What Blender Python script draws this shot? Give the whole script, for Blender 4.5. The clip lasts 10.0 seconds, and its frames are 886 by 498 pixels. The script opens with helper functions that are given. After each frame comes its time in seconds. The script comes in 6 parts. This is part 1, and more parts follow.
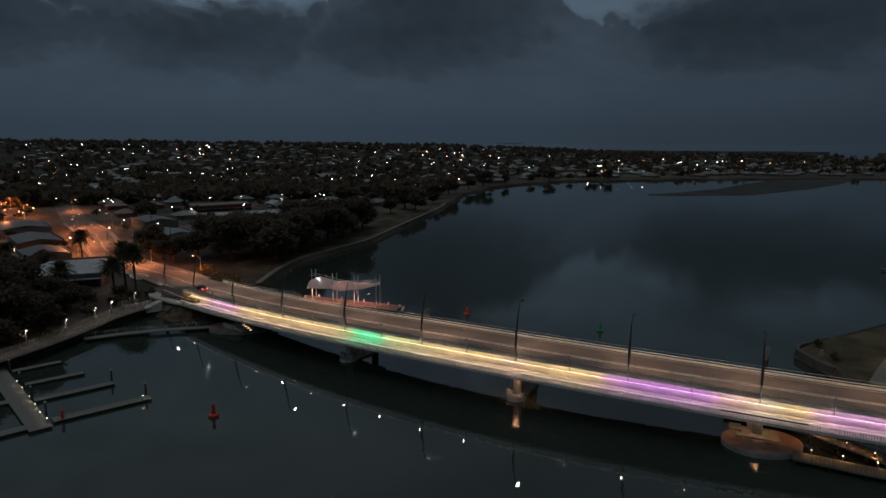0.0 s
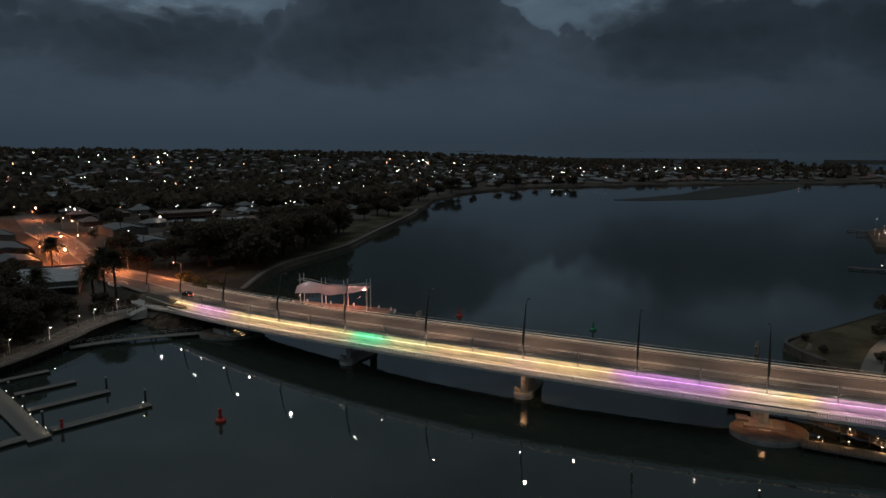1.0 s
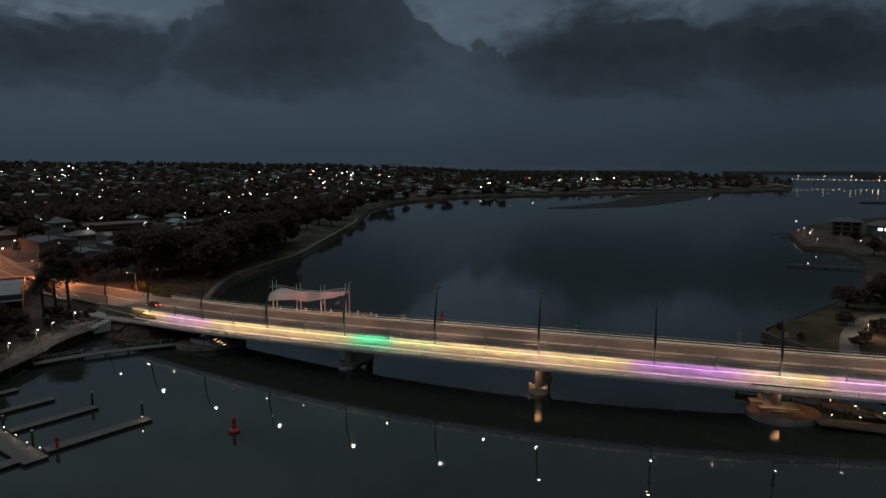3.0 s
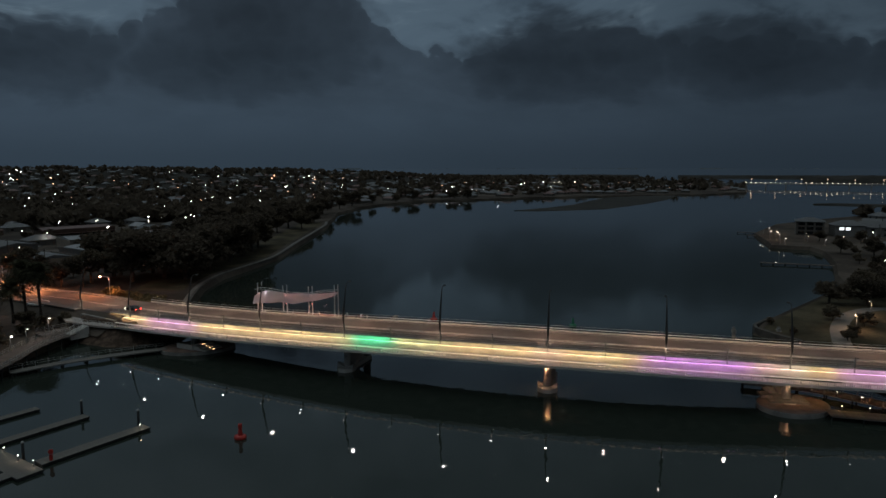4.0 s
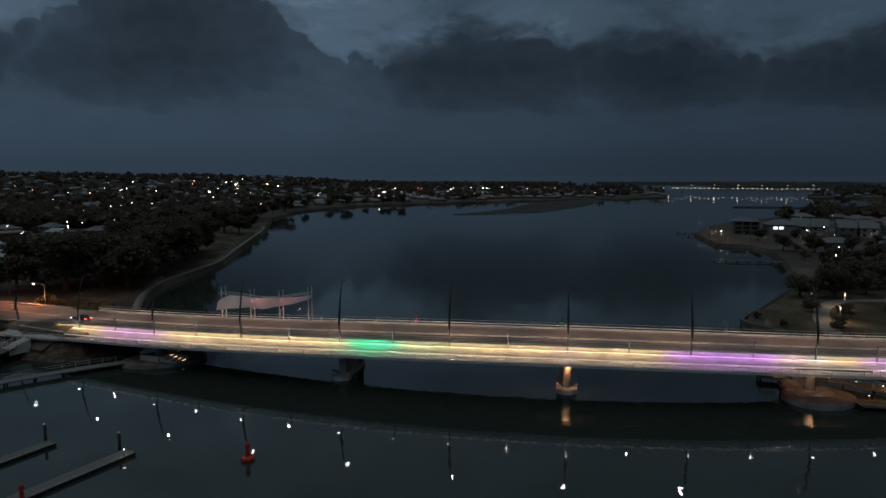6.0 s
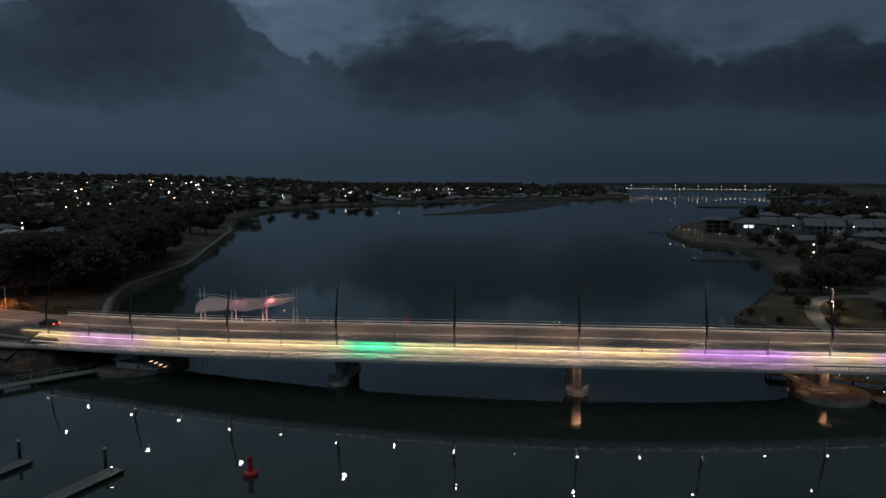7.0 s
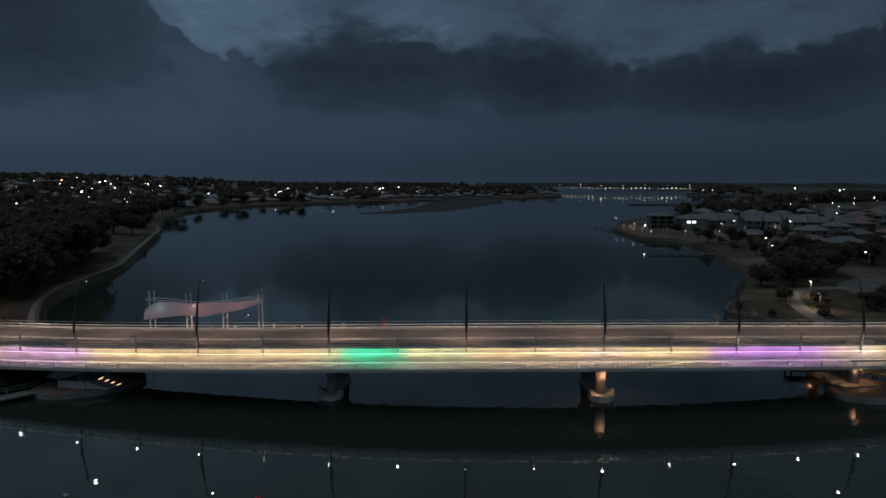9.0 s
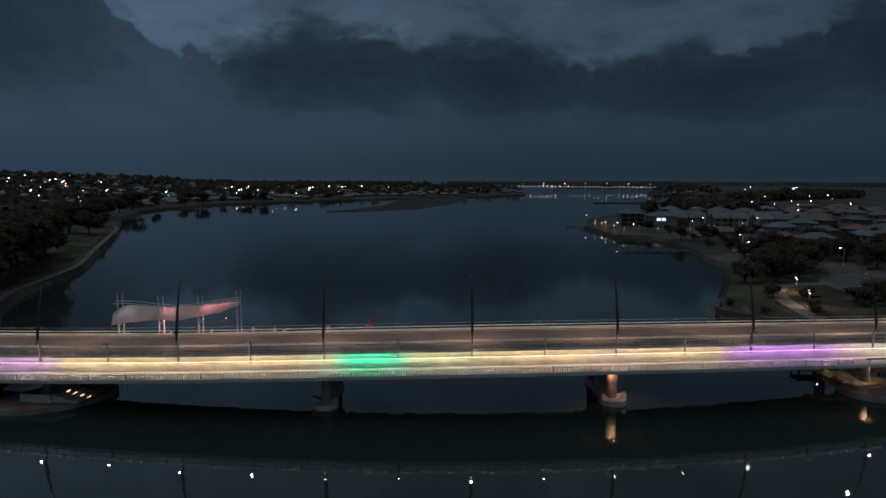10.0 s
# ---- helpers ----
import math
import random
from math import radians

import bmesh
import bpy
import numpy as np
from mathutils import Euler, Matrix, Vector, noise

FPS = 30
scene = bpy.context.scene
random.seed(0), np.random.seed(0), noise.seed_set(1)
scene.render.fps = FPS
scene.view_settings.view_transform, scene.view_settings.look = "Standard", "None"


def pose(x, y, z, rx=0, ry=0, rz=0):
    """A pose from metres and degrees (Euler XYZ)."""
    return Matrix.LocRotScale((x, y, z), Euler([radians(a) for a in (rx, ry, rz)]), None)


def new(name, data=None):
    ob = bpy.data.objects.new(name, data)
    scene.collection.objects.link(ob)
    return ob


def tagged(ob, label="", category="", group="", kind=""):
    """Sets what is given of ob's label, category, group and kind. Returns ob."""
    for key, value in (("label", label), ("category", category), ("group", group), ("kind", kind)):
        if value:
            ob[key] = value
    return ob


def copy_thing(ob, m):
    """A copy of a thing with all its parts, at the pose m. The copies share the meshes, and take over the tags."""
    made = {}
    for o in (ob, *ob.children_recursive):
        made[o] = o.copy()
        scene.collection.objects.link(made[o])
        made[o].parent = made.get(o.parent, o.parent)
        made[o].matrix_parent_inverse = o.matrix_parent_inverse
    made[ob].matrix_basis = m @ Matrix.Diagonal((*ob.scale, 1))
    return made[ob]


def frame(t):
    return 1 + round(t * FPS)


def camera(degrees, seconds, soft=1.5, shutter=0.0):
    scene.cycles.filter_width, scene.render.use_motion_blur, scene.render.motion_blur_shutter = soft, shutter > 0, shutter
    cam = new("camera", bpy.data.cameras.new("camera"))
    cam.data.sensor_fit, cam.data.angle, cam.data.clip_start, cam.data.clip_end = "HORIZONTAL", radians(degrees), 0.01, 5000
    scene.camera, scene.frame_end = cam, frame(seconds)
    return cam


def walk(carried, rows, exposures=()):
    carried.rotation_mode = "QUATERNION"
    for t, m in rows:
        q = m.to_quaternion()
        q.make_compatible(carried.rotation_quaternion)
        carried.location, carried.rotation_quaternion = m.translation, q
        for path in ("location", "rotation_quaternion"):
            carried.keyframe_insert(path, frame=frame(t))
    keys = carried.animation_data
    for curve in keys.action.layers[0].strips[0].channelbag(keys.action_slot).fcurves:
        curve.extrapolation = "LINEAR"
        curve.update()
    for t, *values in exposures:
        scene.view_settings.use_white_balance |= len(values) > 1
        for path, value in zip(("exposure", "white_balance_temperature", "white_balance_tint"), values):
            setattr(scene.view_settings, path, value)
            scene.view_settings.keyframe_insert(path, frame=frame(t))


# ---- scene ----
cam = camera(68.21, 10.0)
ROWS = [
    (0.0, 0.000, 0.000, 50.442, 80.596, -0.135, -0.659),
    (0.5, -4.409, -0.115, 49.625, 80.959, -0.110, -2.361),
    (1.0, -9.024, 0.007, 48.730, 81.316, -0.048, -4.146),
    (1.5, -13.694, 0.472, 47.844, 81.634, -0.023, -5.971),
    (2.0, -18.323, 1.297, 46.969, 81.937, 0.010, -7.791),
    (2.5, -22.874, 2.534, 46.058, 82.225, 0.031, -9.624),
    (4.0, -35.588, 9.161, 43.275, 82.873, 0.059, -15.028),
    (4.5, -39.281, 12.307, 42.304, 83.066, 0.058, -16.780),
    (5.0, -42.604, 15.798, 41.345, 83.239, 0.053, -18.508),
    (5.5, -45.623, 19.621, 40.411, 83.394, 0.022, -20.209),
    (7.0, -52.793, 32.221, 37.935, 83.640, -0.043, -25.209),
    (7.5, -54.575, 36.645, 37.173, 83.683, -0.062, -26.792),
    (8.0, -56.096, 41.194, 36.489, 83.700, -0.070, -28.415),
    (8.5, -57.435, 45.791, 35.799, 83.689, -0.089, -30.046),
    (9.0, -58.564, 50.483, 35.144, 83.682, -0.124, -31.734),
    (9.5, -59.490, 55.219, 34.572, 83.659, -0.162, -33.450),
    (10.0, -60.211, 59.525, 34.120, 83.595, -0.181, -35.136),
]
walk(cam, [(t, pose(*p)) for t, *p in ROWS], [(0.0, 0.0, 6850.0, 11.0), (2.5, 0.0, 7050.0, 10.0), (5.0, 0.0, 6500.0, 10.0), (7.5, 0.0, 6200.0, 10.0), (10.0, 0.0, 6000.0, 10.0)])


# ---- world and light ----
def node(tree, kind, **values):
    n = tree.nodes.new(kind)
    for key, value in values.items():
        if key in n.inputs:
            n.inputs[key].default_value = value
    return n


def mathn(tree, op, a, b=None, clamp=False):
    n = tree.nodes.new("ShaderNodeMath")
    n.operation, n.use_clamp = op, clamp
    for k, v in enumerate((a, b)):
        if v is None:
            continue
        if isinstance(v, (int, float)):
            n.inputs[k].default_value = v
        else:
            tree.links.new(v, n.inputs[k])
    return n.outputs[0]


def ramp(tree, value, stops, smooth=True):
    n = tree.nodes.new("ShaderNodeValToRGB")
    n.color_ramp.interpolation = "EASE" if smooth else "LINEAR"
    while len(n.color_ramp.elements) < len(stops):
        n.color_ramp.elements.new(1.0)
    for e, (p, c) in zip(n.color_ramp.elements, stops):
        e.position = p
        e.color = (c, c, c, 1) if isinstance(c, (int, float)) else (*c, 1)
    tree.links.new(value, n.inputs["Fac"])
    return n.outputs["Color"]


def mixn(tree, fac, a, b, blend="MIX"):
    n = tree.nodes.new("ShaderNodeMix")
    n.data_type, n.blend_type = "RGBA", blend
    for k, v in ((0, fac), (6, a), (7, b)):
        if isinstance(v, (int, float)):
            n.inputs[k].default_value = v
        elif isinstance(v, tuple):
            n.inputs[k].default_value = (*v, 1)
        else:
            tree.links.new(v, n.inputs[k])
    return n.outputs[2]


def dusk_sky():
    """Overcast dusk: a bank of dark cloud with a ragged upper edge before a slightly lighter sky."""
    w = bpy.data.worlds.new("dusk_sky")
    scene.world = w
    w.use_nodes = True
    t = w.node_tree
    bg = t.nodes["Background"]
    co = t.nodes.new("ShaderNodeTexCoord").outputs["Generated"]
    sep = t.nodes.new("ShaderNodeSeparateXYZ")
    t.links.new(co, sep.inputs[0])
    x, y, z = sep.outputs
    elev = mathn(t, "MULTIPLY", mathn(t, "ARCSINE", z), 57.2958)
    azim = mathn(t, "MULTIPLY", mathn(t, "ARCTAN2", x, y), 57.2958)
    # cloud relief: noise stretched along the horizon
    comb = t.nodes.new("ShaderNodeCombineXYZ")
    t.links.new(mathn(t, "MULTIPLY", azim, 0.075), comb.inputs[0])
    t.links.new(mathn(t, "MULTIPLY", elev, 0.19), comb.inputs[1])

    def cloud_noise(scale, detail, rough, seed, distort=0.0):
        n = node(t, "ShaderNodeTexNoise", Scale=scale, Detail=detail, Roughness=rough, Distortion=distort, W=seed)
        n.noise_dimensions = "4D"
        n.inputs["W"].default_value = seed
        t.links.new(comb.outputs[0], n.inputs["Vector"])
        return n.outputs["Fac"]

    big = cloud_noise(0.85, 2, 0.48, 3.1, 0.25)
    fine = cloud_noise(2.2, 5, 0.56, 7.7, 0.2)
    wisp = cloud_noise(1.3, 5, 0.6, 12.4, 0.8)
    # rounded lumps for the clouds' edges, alike in both directions
    comb2 = t.nodes.new("ShaderNodeCombineXYZ")
    t.links.new(mathn(t, "MULTIPLY", azim, 0.1), comb2.inputs[0])
    t.links.new(mathn(t, "MULTIPLY", elev, 0.125), comb2.inputs[1])

    def lumps(scale, seed):
        n = node(t, "ShaderNodeTexNoise", Scale=scale, Detail=2.0, Roughness=0.45, Distortion=0.0)
        n.noise_dimensions = "3D"
        comb2.inputs[2].default_value = seed
        t.links.new(comb2.outputs[0], n.inputs["Vector"])
        return mathn(t, "SUBTRACT", mathn(t, "MULTIPLY", mathn(t, "ABSOLUTE", mathn(t, "SUBTRACT", n.outputs["Fac"], 0.5)), 2.4), 0.22)

    lump = mathn(t, "ADD", mathn(t, "MULTIPLY", lumps(3.6, 2.0), 0.75), mathn(t, "MULTIPLY", mathn(t, "SUBTRACT", fine, 0.5), 0.7))
    # the height of the bank's edge over the azimuth (degrees east of north), 8 to 16 degrees up
    along = mathn(t, "DIVIDE", mathn(t, "ADD", azim, 40), 130.0, True)
    edge = ramp(t, along, [((a + 40) / 130.0, (e - 8) / 8) for a, e in (
        (-36, 12.0), (-25, 10.2), (-20, 10.4), (-14, 10.8), (-11, 10.7), (-8.5, 12.4), (-4, 14.6), (2, 15.9), (7, 15.0), (10, 12.5), (12, 10.6), (17, 10.1),
        (20, 10.9), (24.7, 12.0), (30, 12.1), (34, 10.7), (41, 10.8), (45, 9.9), (50, 9.4), (58, 10.2), (69, 12.2), (88, 13.0))])
    edge = mathn(t, "ADD", mathn(t, "MULTIPLY", edge, 8.0), 7.3)
    edge = mathn(t, "ADD", edge, mathn(t, "MULTIPLY", lump, 3.0))
    over = mathn(t, "SUBTRACT", elev, edge)
    gap = ramp(t, mathn(t, "ADD", mathn(t, "MULTIPLY", over, 0.55), 0.42, True), [(0.0, 0.0), (0.36, 0.05), (0.55, 0.75), (1.0, 1.0)])
    # heavy cloud masses: azimuth, elevation, half width, rise, fall
    azim_bent = mathn(t, "ADD", azim, mathn(t, "MULTIPLY", mathn(t, "SUBTRACT", big, 0.5), 16.0))
    elev_bent = mathn(t, "ADD", elev, mathn(t, "MULTIPLY", mathn(t, "SUBTRACT", wisp, 0.5), 5.0))
    heavy = None
    for a0, e0, w_, up, dn in ((-34, 8.6, 9, 4.0, 4.0), (-18, 8.4, 11.5, 3.8, 4.0), (0.5, 9.8, 10.5, 9.0, 5.2), (26.5, 9.0, 10.0, 4.4, 4.6), (40.5, 8.0, 8.5, 3.8, 4.0),
                               (56, 7.4, 12.0, 3.4, 3.8), (74, 8.6, 15, 4.4, 4.4)):
        da = mathn(t, "DIVIDE", mathn(t, "SUBTRACT", azim_bent, a0), w_)
        de = mathn(t, "SUBTRACT", elev_bent, e0)
        de = mathn(t, "ADD", mathn(t, "DIVIDE", mathn(t, "MAXIMUM", de, 0.0), up), mathn(t, "DIVIDE", mathn(t, "MINIMUM", de, 0.0), dn))
        r2 = mathn(t, "ADD", mathn(t, "MULTIPLY", da, da), mathn(t, "MULTIPLY", de, de))
        v = mathn(t, "SUBTRACT", 1.0, r2)
        heavy = v if heavy is None else mathn(t, "MAXIMUM", heavy, v)
    heavy = mathn(t, "ADD", heavy, mathn(t, "MULTIPLY", mathn(t, "ADD", lump, mathn(t, "SUBTRACT", big, 0.5)), 0.55))
    base = ramp(t, mathn(t, "DIVIDE", mathn(t, "ADD", elev, 4), 24.0, True), [
        (0.0, (0.0162, 0.0262, 0.0385)), (0.19, (0.0212, 0.0340, 0.0500)), (0.30, (0.0250, 0.0395, 0.0580)), (0.48, (0.0234, 0.0360, 0.0520)),
        (0.70, (0.0217, 0.0325, 0.0465)), (1.0, (0.0227, 0.0340, 0.0490))])
    # brighter towards the west, where the day went down
    west = ramp(t, mathn(t, "DIVIDE", mathn(t, "ADD", azim, 60), 140.0, True), [(0.0, 1.06), (0.30, 1.36), (0.48, 1.26), (0.58, 1.10), (0.75, 0.86), (1.0, 0.76)])
    base = mixn(t, 1.0, base, west, "MULTIPLY")
    dark = ramp(t, mathn(t, "ADD", mathn(t, "MULTIPLY", heavy, 0.6), 0.3, True), [(0.0, 1.26), (0.28, 1.18), (0.62, 0.82), (1.0, 0.60)])
    cloud = mixn(t, 1.0, base, dark, "MULTIPLY")
    relief = ramp(t, fine, [(0.30, 0.90), (0.70, 1.10)])
    cloud = mixn(t, 1.0, cloud, relief, "MULTIPLY")
    clear = ramp(t, wisp, [(0.30, (0.038, 0.060, 0.086)), (0.55, (0.056, 0.087, 0.121)), (0.75, (0.092, 0.136, 0.178))])
    clear = mixn(t, 1.0, clear, ramp(t, mathn(t, "DIVIDE", mathn(t, "ADD", azim, 60), 140.0, True), [(0.0, 1.2), (0.52, 1.25), (0.60, 1.1), (0.72, 0.80), (1.0, 0.66)]), "MULTIPLY")
    low = ramp(t, mathn(t, "MULTIPLY", elev, 0.14, True), [(0.0, 0.0), (0.25, 0.12), (1.0, 1.0)])
    cloud = mixn(t, low, base, cloud)
    wisps = ramp(t, mathn(t, "ADD", mathn(t, "MULTIPLY", heavy, 0.8), 0.2, True), [(0.2, 0.0), (0.7, 0.85)])
    sky = mixn(t, mathn(t, "MULTIPLY", gap, mathn(t, "SUBTRACT", 1.0, wisps)), cloud, clear)
    # an overcast dome: about three times the horizon's brightness overhead
    high = ramp(t, mathn(t, "DIVIDE", mathn(t, "SUBTRACT", elev, 14.5), 38.0, True), [(0.0, 0.0), (0.4, 0.24), (1.0, 1.0)])
    over_head = ramp(t, wisp, [(0.3, (0.225, 0.285, 0.315)), (0.7, (0.325, 0.385, 0.415))])
    over_head = mixn(t, 1.0, over_head, ramp(t, mathn(t, "DIVIDE", mathn(t, "ADD", azim, 180), 360.0, True), [(0.0, 1.0), (0.33, 1.8), (0.45, 1.7), (0.56, 0.85), (0.75, 0.8), (1.0, 1.0)]), "MULTIPLY")
    sky = mixn(t, high, sky, over_head)
    t.links.new(sky, bg.inputs["Color"])
    bg.inputs["Strength"].default_value = 1.0


dusk_sky()


# ---- materials ----
MATS = {}


def surface(name, colour, rough=0.8, metal=0.0, vary=0.25, scale=1.5, grain=18.0, bump=0.15, spec=0.4, random_tint=0.0, dirt=None):
    """A surface with variation at two scales, fine relief and an optional second, stained colour."""
    if name in MATS:
        return MATS[name]
    m = bpy.data.materials.new(name)
    m.use_nodes = True
    t = m.node_tree
    b = t.nodes["Principled BSDF"]
    co = t.nodes.new("ShaderNodeTexCoord").outputs["Object"]
    n1 = node(t, "ShaderNodeTexNoise", Scale=scale, Detail=6.0, Roughness=0.6)
    n2 = node(t, "ShaderNodeTexNoise", Scale=grain, Detail=4.0, Roughness=0.6)
    t.links.new(co, n1.inputs["Vector"])
    t.links.new(co, n2.inputs["Vector"])
    c = mixn(t, ramp(t, n1.outputs["Fac"], [(0.35, 0.0), (0.70, 1.0)]), tuple(v * (1 - vary) for v in colour),
             dirt or tuple(min(1, v * (1 + vary * 0.6)) for v in colour))
    c = mixn(t, 1.0, c, ramp(t, n2.outputs["Fac"], [(0.3, 1 - vary * 0.5), (0.7, 1.0)]), "MULTIPLY")
    if random_tint:
        info = t.nodes.new("ShaderNodeObjectInfo")
        c = mixn(t, 1.0, c, ramp(t, info.outputs["Random"], [(0.0, 1 - random_tint), (1.0, 1 + random_tint * 0.4)], False), "MULTIPLY")
    t.links.new(c, b.inputs["Base Color"])
    b.inputs["Roughness"].default_value = rough
    b.inputs["Metallic"].default_value = metal
    b.inputs["Specular IOR Level"].default_value = spec
    if bump:
        bn = node(t, "ShaderNodeBump", Strength=bump, Distance=0.02)
        t.links.new(n2.outputs["Fac"], bn.inputs["Height"])
        t.links.new(bn.outputs[0], b.inputs["Normal"])
    MATS[name] = m
    return m


def glowing(name, colour, strength, sampled=True):
    if name in MATS:
        return MATS[name]
    m = bpy.data.materials.new(name)
    m.use_nodes = True
    b = m.node_tree.nodes["Principled BSDF"]
    b.inputs["Base Color"].default_value = (0.5, 0.5, 0.5, 1)
    b.inputs["Emission Color"].default_value = (*colour, 1)
    b.inputs["Emission Strength"].default_value = strength
    if not sampled:
        m.cycles.emission_sampling = "NONE"
    MATS[name] = m
    return m


def leaf_material(name, colour):
    m = bpy.data.materials.new(name)
    m.use_nodes = True
    t = m.node_tree
    b = t.nodes["Principled BSDF"]
    geo = t.nodes.new("ShaderNodeNewGeometry")
    c = ramp(t, geo.outputs["Random Per Island"], [(0.0, tuple(v * 0.6 for v in colour)), (0.6, colour), (1.0, tuple(v * 1.3 for v in colour))], False)
    info = t.nodes.new("ShaderNodeObjectInfo")
    c = mixn(t, 1.0, c, ramp(t, info.outputs["Random"], [(0.0, 0.7), (1.0, 1.15)], False), "MULTIPLY")
    t.links.new(c, b.inputs["Base Color"])
    b.inputs["Roughness"].default_value = 0.8
    b.inputs["Specular IOR Level"].default_value = 0.1
    thin, both = t.nodes.new("ShaderNodeBsdfTranslucent"), t.nodes.new("ShaderNodeMixShader")
    t.links.new(c, thin.inputs["Color"])
    both.inputs[0].default_value = 0.4
    t.links.new(b.outputs[0], both.inputs[1])
    t.links.new(thin.outputs[0], both.inputs[2])
    t.links.new(both.outputs[0], t.nodes["Material Output"].inputs["Surface"])
    MATS[name] = m
    return m


def water_material():
    m = bpy.data.materials.new("estuary_water")
    m.use_nodes = True
    t = m.node_tree
    b = t.nodes["Principled BSDF"]
    b.inputs["Base Color"].default_value = (0.020, 0.0255, 0.0205, 1)
    b.inputs["IOR"].default_value = 1.333
    b.inputs["Specular IOR Level"].default_value = 0.5
    co = t.nodes.new("ShaderNodeTexCoord").outputs["Object"]
    patches = node(t, "ShaderNodeTexNoise", Scale=0.012, Detail=4.0, Roughness=0.55)
    t.links.new(co, patches.inputs["Vector"])
    rough = ramp(t, patches.outputs["Fac"], [(0.35, 0.001), (0.65, 0.003)])
    t.links.new(rough, b.inputs["Roughness"])
    ripple = node(t, "ShaderNodeTexNoise", Scale=0.95, Detail=1.0, Roughness=0.4)
    swell = node(t, "ShaderNodeTexNoise", Scale=0.22, Detail=2.0, Roughness=0.5)
    t.links.new(co, ripple.inputs["Vector"])
    t.links.new(co, swell.inputs["Vector"])
    h = mathn(t, "ADD", mathn(t, "MULTIPLY", ripple.outputs["Fac"], 0.0180), mathn(t, "MULTIPLY", swell.outputs["Fac"], 0.026))
    gust = ramp(t, patches.outputs["Fac"], [(0.40, 0.55), (0.62, 1.0)])
    bn = node(t, "ShaderNodeBump", Strength=0.75, Distance=1.0)
    t.links.new(mathn(t, "MULTIPLY", h, gust), bn.inputs["Height"])
    t.links.new(bn.outputs[0], b.inputs["Normal"])
    return m


WATER = water_material()
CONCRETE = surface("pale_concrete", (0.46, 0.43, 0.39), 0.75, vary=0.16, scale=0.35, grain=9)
PATHCON = surface("path_concrete", (0.35, 0.30, 0.27), 0.8, vary=0.14, scale=0.5, grain=14)
# Weathered concrete; its dark tone also paints shade on girder, far columns and abutment.
DARKCON = surface("weathered_shaded_concrete", (0.24, 0.22, 0.20), 0.85, vary=0.3, scale=0.4, grain=6)
ASPHALT = surface("asphalt", (0.100, 0.083, 0.072), 0.85, vary=0.30, scale=0.12, grain=25, spec=0.25)
PAINT = surface("road_paint", (0.30, 0.28, 0.26), 0.6, vary=0.2, scale=2, grain=12)
STEEL = surface("galvanised_steel", (0.36, 0.35, 0.34), 0.45, 0.7, vary=0.15, scale=2, grain=20)
RAILWHITE = surface("white_rail_coating", (0.80, 0.77, 0.74), 0.5, vary=0.05, scale=2, grain=20)
RAILGREY = surface("dull_galvanised_rail", (0.20, 0.185, 0.17), 0.75, 0.0, vary=0.15, scale=2, grain=20, spec=0.2)
PALESTEEL = surface("pale_painted_steel", (0.62, 0.60, 0.57), 0.45, 0.0, vary=0.08, scale=2, grain=20)
DARKSTEEL = surface("dark_painted_steel", (0.035, 0.035, 0.037), 0.5, 0.2, vary=0.2, scale=2, grain=20)
POLE = surface("bronze_grey_pole", (0.085, 0.078, 0.072), 0.5, 0.4, vary=0.2, scale=2, grain=20)
TIMBER = surface("weathered_decking", (0.120, 0.085, 0.068), 0.85, vary=0.35, scale=0.8, grain=10, random_tint=0.35)
JARRAH = surface("red_jarrah_decking", (0.27, 0.120, 0.085), 0.75, vary=0.3, scale=0.8, grain=10, random_tint=0.3)
PILE = surface("black_pile", (0.018, 0.018, 0.019), 0.7, vary=0.3, scale=2, grain=10)
FLOAT = surface("wet_float", (0.03, 0.03, 0.03), 0.5, vary=0.3, scale=1, grain=6)
GRASS = surface("dry_lawn", (0.058, 0.048, 0.027), 0.95, vary=0.45, scale=0.06, grain=1.5, bump=0.4, spec=0.1, dirt=(0.098, 0.080, 0.050))
EARTH = surface("suburban_ground", (0.074, 0.058, 0.047), 0.95, vary=0.5, scale=0.02, grain=0.4, bump=0.2, spec=0.1, dirt=(0.105, 0.084, 0.068))
SAND = surface("mud_bank", (0.034, 0.031, 0.026), 0.9, vary=0.4, scale=0.02, grain=0.5, spec=0.2)
STONE = surface("limestone_wall", (0.07, 0.063, 0.055), 0.9, vary=0.35, scale=0.6, grain=3)
RUBBLE = surface("brown_rubble", (0.100, 0.068, 0.050), 0.95, vary=0.5, scale=0.7, grain=3.5, bump=0.8, spec=0.1)
PAVING = surface("footpath", (0.13, 0.118, 0.105), 0.85, vary=0.2, scale=0.3, grain=8)
BRICKPAVE = surface("red_brick_paving", (0.21, 0.135, 0.105), 0.85, vary=0.3, scale=0.4, grain=9)
BARK = surface("bark", (0.075, 0.060, 0.048), 0.95, vary=0.4, scale=1.5, grain=14, bump=0.5)
MEMBRANE = bpy.data.materials.new("white_membrane")
MEMBRANE.use_nodes = True
_t = MEMBRANE.node_tree
_mix, _tr = _t.nodes.new("ShaderNodeMixShader"), _t.nodes.new("ShaderNodeBsdfTranslucent")
_n = node(_t, "ShaderNodeTexNoise", Scale=1.2, Detail=5.0)
_c = ramp(_t, _n.outputs["Fac"], [(0.3, (0.42, 0.38, 0.375)), (0.7, (0.50, 0.46, 0.455))])
_t.links.new(_c, _t.nodes["Principled BSDF"].inputs["Base Color"])
_t.links.new(_c, _tr.inputs["Color"])
_t.nodes["Principled BSDF"].inputs["Roughness"].default_value = 0.6
